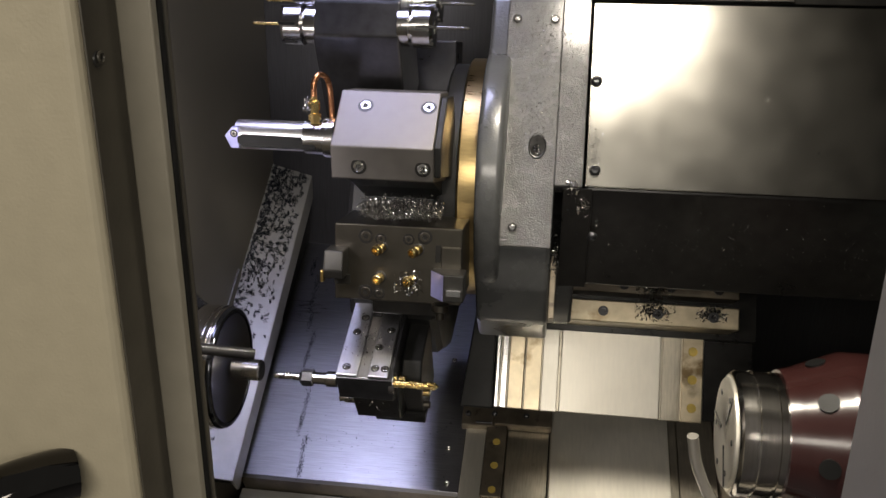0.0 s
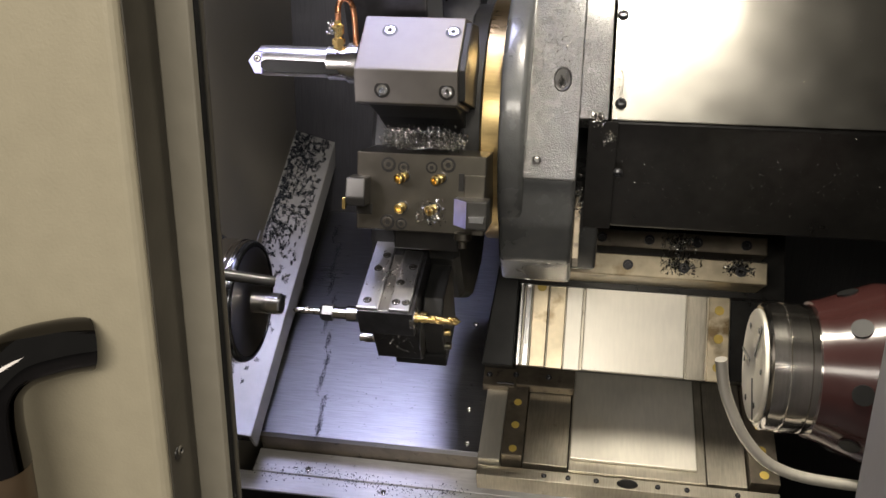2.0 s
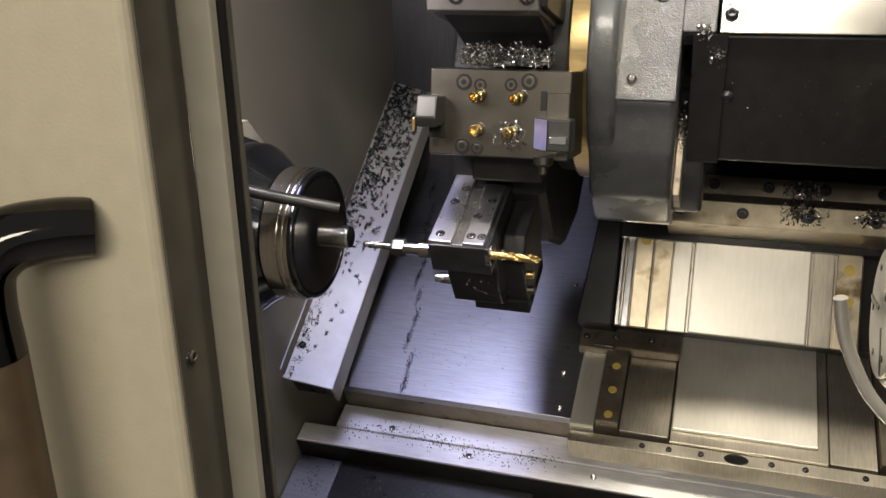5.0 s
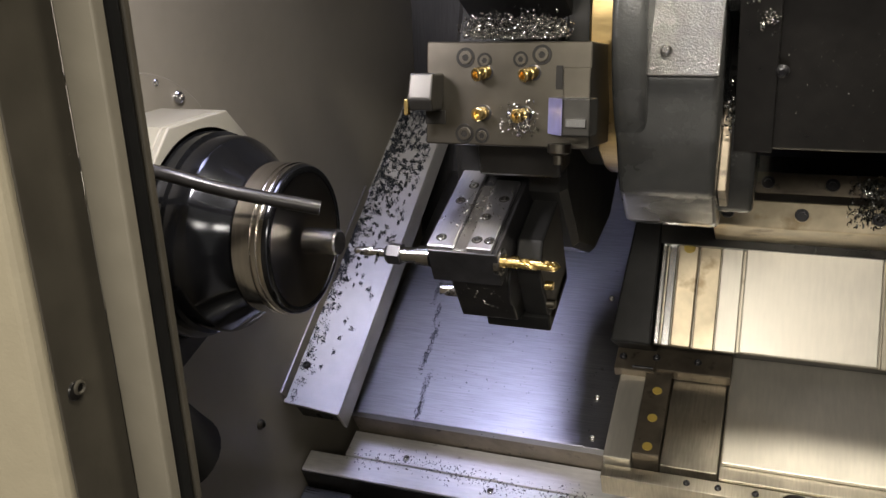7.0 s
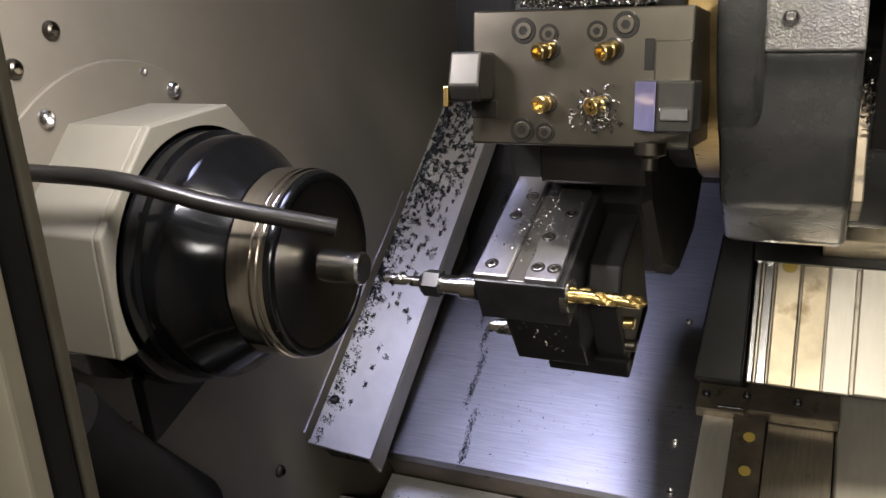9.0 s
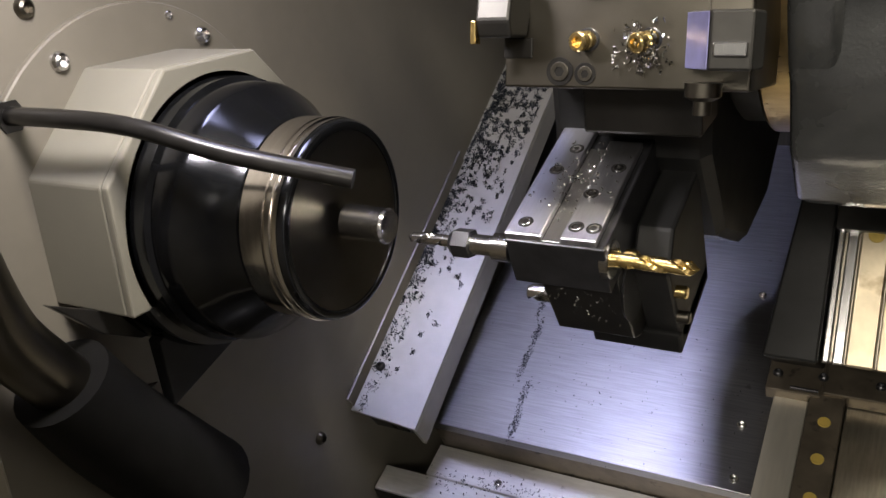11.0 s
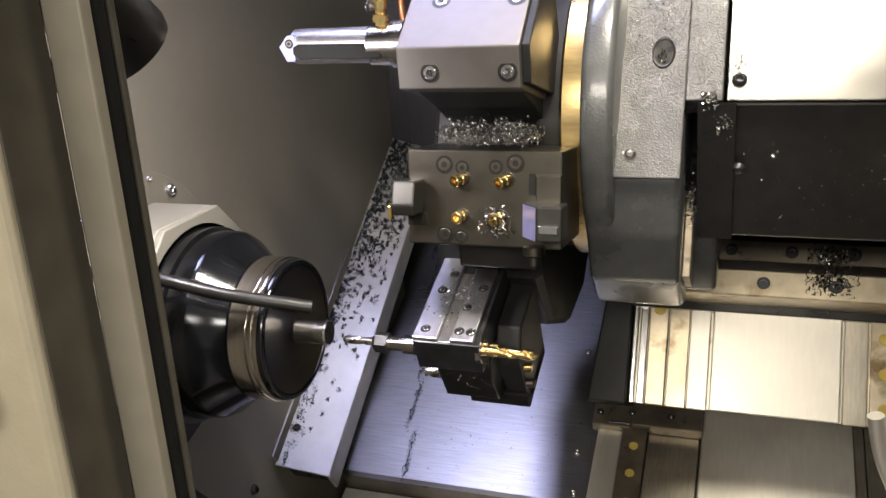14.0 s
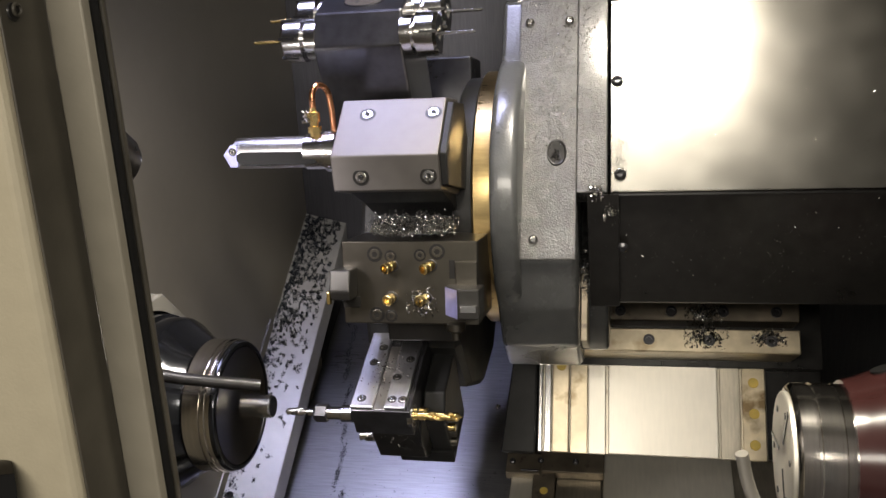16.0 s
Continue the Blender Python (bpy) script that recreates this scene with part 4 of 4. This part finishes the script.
for i in range(6):
    a = 2 * math.pi * i / 6 + 0.75
    part("face_hole", lathe([(0.3178, 0.0), (0.3178, 0.0026), (0.3186, 0.0026), (0.3186, 0.0)], sb @ Matrix.Translation((0, 0.037 * math.cos(a), 0.037 * math.sin(a))), 16), BLACK, face)
hose = thing("coolant_hose", (0.45, 0.95, 0.98), "bent steel coolant tube aimed at the sub spindle", "pipe")
part("tube", tube([(0.2975, 0.888, 1.158), (0.306, 0.890, 1.124), (0.328, 0.892, 1.083), (0.360, 0.895, 1.058), (0.42, 0.90, 1.048), (0.56, 0.91, 1.04)], 0.0047, 16), PLATE, hose, "", True)

# dark elbow below the spindle
elbow = thing("chip_chute", (-0.27, 0.86, 0.95), "black rubber boot on a bent steel tube", "chute")
part("tube", tube([(-0.235, 0.775, 1.22), (-0.24, 0.780, 1.16), (-0.245, 0.795, 1.10), (-0.248, 0.818, 1.062), (-0.25, 0.834, 1.040)], 0.0185, 24), TOOLSTEEL, elbow, "bent steel tube", True)
part("boot", tube([(-0.25, 0.826, 1.052), (-0.25, 0.850, 1.010), (-0.25, 0.880, 0.968), (-0.25, 0.912, 0.925)], 0.030, 24, 0.037), RUBBER, elbow, "black rubber boot", True)
bracket = thing("spindle_bracket", (-0.235, 0.90, 1.03), "dark triangular steel bracket below the spindle", "bracket")
part("plate", prism([(0.885, 1.052), (0.905, 1.060), (0.945, 1.046), (0.952, 1.026), (0.888, 1.006)], -0.246, -0.236, 0.0008), MATT, bracket)
lamp = thing("work_lamp", (-0.098, 0.787, 1.405), "black cylindrical machine work lamp behind the door", "lamp")
lm = look((-0.128, 0.787, 1.395), (0.0, 1.18, 0.92)) @ Euler((0, math.pi / 2, 0)).to_matrix().to_4x4()
part("arm", tube([(-0.30, 0.78, 1.46), (-0.24, 0.775, 1.455), (-0.18, 0.772, 1.44), (-0.140, 0.775, 1.415)], 0.007, 12), BLACK, lamp, "black lamp arm", True)
part("neck", tube([(-0.112, 0.787, 1.402), (-0.132, 0.784, 1.382), (-0.155, 0.780, 1.358)], 0.013, 20), STEEL, lamp, "bright steel lamp neck", True)
part("housing", lathe([(-0.05, 0.0), (-0.05, 0.020), (-0.045, 0.026), (0.022, 0.028), (0.028, 0.026), (0.028, 0.021), (0.020, 0.020), (0.020, 0.0)], lm, 32), BLACK, lamp, "", True)

# ---- chips ----
chips("chip_line", [(BED @ Vector((-0.172 - 0.006 * k + 0.004 * math.sin(2.3 * k), 0.034 + 0.036 * k, 0.0)), Vector((0.004, 0, 0)), U * 0.022, H * 0.002) for k in range(11)], 0.0012, 1700, DARKCHIP, "line of dark metal chips on the bed cover")
rc = random.Random(5)
heaps = []
# chips crowd the upper end, where they also darken the guard for shade
for k in range(700):
    u = 0.56 * rc.random() ** 0.42
    edge = rc.random() ** (2.2 if u < 0.28 else 1.5)
    x = -0.297 + 0.055 * edge
    heaps.append((GUARD @ Vector((x, u, 0.0004 - 0.21 * (x + 0.3015))), Vector((rc.uniform(0.001, 0.005), 0, -0.001)), GU * rc.uniform(0.002, 0.008), GH * 0.0008))
chips("guard_chips", heaps, 0.0013, 21000, DARKCHIP, "dark chips scattered in clumps on the sheet guard")
chips("guard_edge_chips", [(GUARD @ Vector((-0.291, 0.008 + 0.02 * k, -0.002)), Vector((0.005 + 0.003 * (k % 3), 0, -0.001)), GU * 0.009, GH * 0.0012) for k in range(13)], 0.0014, 620, DARKCHIP, "dark chips along the wall side of the guard")
chips("ledge_chips", [(LEDGE @ Vector((-0.22 + 0.04 * k, -0.037 + 0.006 * math.sin(k), 0.0004)), Vector((0.03, 0, 0)), LEDGE.to_3x3() @ Vector((0, 0.016, 0)), H * 0.0008) for k in range(7)], 0.0015, 520, DARKCHIP, "dark specks of chips on the front ledge")
chips("pan_chips", [(LEDGE @ Vector((-0.20 + 0.03 * k, -0.10, -0.0335)), Vector((0.025, 0, 0)), LEDGE.to_3x3() @ Vector((0, 0.03, 0)), H * 0.0006) for k in range(5)], 0.0013, 420, CHIP, "tiny bright chips on the black pan")
chips("end_plate_chips", [(LEDGE @ Vector((-0.268, -0.105, -0.0296)), Vector((0.022, 0, 0)), LEDGE.to_3x3() @ Vector((0, 0.032, 0)), H * 0.0006)], 0.0016, 70, DARKCHIP, "dark chips on the bare end plate")
chips("bed_chips", [(BED @ Vector((-0.14 + 0.05 * k, 0.10, 0.0)), Vector((0.05, 0, 0)), U * 0.10, H * 0.0006) for k in range(4)], 0.0013, 150, DARKCHIP, "few dark specks on the bed cover")
chips("cover_chips", [(SLANT @ Vector((0.25 + 0.08 * k, 1.74, -0.2748)), Vector((0.06, 0, 0)), V * 0.07, W * 0.0006) for k in range(5)], 0.0010, 330, CHIP, "tiny bright chips sticking to the slide cover")
chips("panel_chips", [(Vector((0.22 + 0.06 * k, 1.086, 1.238)), Vector((0.04, 0, 0)), Vector((0, 0.017, -0.05)), Vector((0, -0.0008, 0))) for k in range(6)], 0.0009, 340, CHIP, "tiny bright chips on the black panel")
# the last, upper cluster stands in for glints on the wrinkle paint
chips("housing_chips", [(SLANT @ Vector((0.135, 1.70 + 0.03 * k, -0.2708)), Vector((0.02, 0, 0)), V * 0.03, W * 0.0005) for k in range(3)] + [(SLANT @ Vector((0.142, 1.690, -0.2700)), Vector((0.004, 0, 0)), V * 0.006, W * 0.001)] * 3 + [(SLANT @ Vector((0.160, 1.815, -0.2706)), Vector((0.030, 0, 0)), V * 0.035, W * 0.0005)] * 5, 0.0009, 520, CHIP, "tiny bright chips on the turret housing")
chips("screw_chips", [(Vector((sx, yy, zz)), Vector((0.004, 0, 0)), Vector((0, 0.0015, 0.004)), Vector((0, -0.001, 0.0005))) for sx in (-0.008, 0.049) for yy, zz in ((0.973, 1.333), (1.007, 1.382))], 0.0012, 130, CHIP, "bright chips packed round the holder screws")
chips("fitting_chips", [(Vector((-0.057, 0.992, 1.378)), Vector((0.004, 0, 0)), Vector((0, 0.004, 0)), Vector((0, 0, 0.010)))], 0.0015, 70, CHIP, "bright chips tangled on the coolant fitting")
chips("chip_pile", [(Vector((0.004, 1.018, 1.273)), Vector((0.024, 0, 0)), Vector((0, 0.020, 0.0)), Vector((0, 0, 0.013))), (Vector((0.036, 1.018, 1.273)), Vector((0.022, 0, 0)), Vector((0, 0.020, 0.0)), Vector((0, 0, 0.013)))], 0.0014, 5600, CHIP, "glittering pile of curled chips between the tool holders")
chips("plate_chips", [(station(-22) @ Vector((-0.004, 0.0145, 0.205)), Vector((0.022, 0, 0)), station(-22).to_3x3() @ Vector((0, 0, 0.035)), station(-22).to_3x3() @ Vector((0, 0.001, 0)))], 0.0013, 130, CHIP, "few bright chips on the clamping plate")
chips("nozzle_chips", [(tm @ Vector((0.032, -0.016, 0.224)), Vector((0.013, 0, 0)), Vector((0, 0, 0.012)), Vector((0, -0.006, 0)))], 0.0022, 160, CHIP, "tangle of bright chips round a nozzle")
chips("strip_chips", [(SLANT @ Vector((0.165, 1.60, -0.35)), Vector((0.005, 0, 0)), V * 0.022, W * 0.003), (SLANT @ Vector((0.178, 1.655, -0.27)), Vector((0.006, 0, 0)), V * 0.008, W * 0.002)], 0.0022, 160, CHIP, "bright chips caught beside the turret casting")
chips("rail_chips", [(SLANT @ Vector((0.285, 1.566, -0.552)), Vector((0.024, 0, 0)), V * 0.014, W * 0.006), (SLANT @ Vector((0.352, 1.566, -0.552)), Vector((0.018, 0, 0)), V * 0.009, W * 0.004), (SLANT @ Vector((0.285, 1.596, -0.575)), Vector((0.022, 0, 0)), V * 0.012, W * 0.006)], 0.0024, 1100, CHIP, "chips caught round the rail screws")
chips("cover_edge_chips", [(SLANT @ Vector((0.196, 1.69, -0.2748)), Vector((0.007, 0, 0)), V * 0.032, W * 0.0008), (SLANT @ Vector((0.188, 1.64, -0.2790)), Vector((0.008, 0, 0)), V * 0.012, W * 0.002), (SLANT @ Vector((0.192, 1.80, -0.2748)), Vector((0.005, 0, 0)), V * 0.03, W * 0.0006)], 0.0011, 420, CHIP, "bright specks along the slide cover's screwed edge")
chips("drill_holder_chips", [(station(-22) @ Vector((0.0, -0.045, 0.237)), Vector((0.022, 0, 0)), station(-22).to_3x3() @ Vector((0, 0.028, 0.005)), station(-22).to_3x3() @ Vector((0, 0, 0.001)))], 0.0012, 40, CHIP, "few bright chips on the front of the drill holder")

# ---- final seating of each thing and the chips that lie on it ----
SEAT = {
    "bed_cover": (0.010, 0.005, 0.003), "chip_line": (0.010, 0.005, 0.003), "bed_chips": (0.010, 0.005, 0.003),
    "channel_guard": (0, 0.027, 0.010), "guard_chips": (0, 0.027, 0.010), "guard_edge_chips": (0, 0.027, 0.010),
    "front_ledge": (0, 0.005, 0.002), "ledge_chips": (0, 0.005, 0.002), "chip_pan": (0, 0.005, 0.002), "pan_chips": (0, 0.005, 0.002), "end_plate_chips": (0, 0.005, 0.002), "lower_tray": (-0.005, -0.003, -0.003),
    "way_cover": (0.010, -0.002, 0.003), "saddle": (0.010, -0.022, 0.016),
    "clamp_rail": (0.008, -0.018, 0.0095), "rail_chips": (0.008, -0.018, 0.0095),
    "turret_housing": (0.003, -0.013, 0.001), "housing_chips": (0.003, -0.013, 0.001), "strip_chips": (0.003, -0.013, 0.001),
    "slide_cover": (0.004, -0.011, 0), "cover_chips": (0.004, -0.011, 0), "panel_chips": (0.004, -0.011, 0), "cover_edge_chips": (0.004, -0.011, 0),
    "turret_disc": (0.004, -0.004, 0.001), "turning_tool_holder": (0.004, 0.004, 0), "nozzle_chips": (0.004, 0.004, 0),
    "boring_bar_holder": (0.001, -0.012, -0.001), "indexable_drill": (0.001, -0.012, -0.001), "coolant_fitting": (0.001, -0.012, -0.001),
    "screw_chips": (0.001, -0.012, -0.001), "fitting_chips": (0.001, -0.012, -0.001), "chip_pile": (0.001, -0.002, 0),
    "double_collet_holder": (0.008, -0.007, 0.001),
    "drill_holder": (-0.004, 0.004, 0.002), "plate_chips": (-0.004, 0.004, 0.002), "drill_holder_chips": (-0.004, 0.004, 0.002),
    "twist_drill": (-0.006, 0.008, -0.001), "twist_drill.001": (-0.008, 0.008, -0.001), "twist_drill.002": (-0.004, 0.004, 0.002),
    "spindle_flange": (0, 0.009, 0.002), "spindle_housing": (-0.003, 0.009, 0.002), "main_spindle": (-0.004, 0.007, 0.0014), "workpiece": (-0.0045, 0.006, 0.0014),
    "coolant_pipe": (-0.007, 0.006, -0.001), "chip_chute": (-0.014, 0.019, 0), "spindle_bracket": (-0.008, 0.017, 0.002), "work_lamp": (-0.011, 0, -0.005),
    "sub_spindle": (-0.007, -0.022, -0.009), "coolant_hose": (-0.011, -0.020, -0.011),
    "sliding_door": (-0.0225, -0.002, -0.010), "door_post": (-0.010, -0.020, 0),
}
for seat_name, seat_by in SEAT.items():
    bpy.data.objects[seat_name].location += Vector(seat_by)
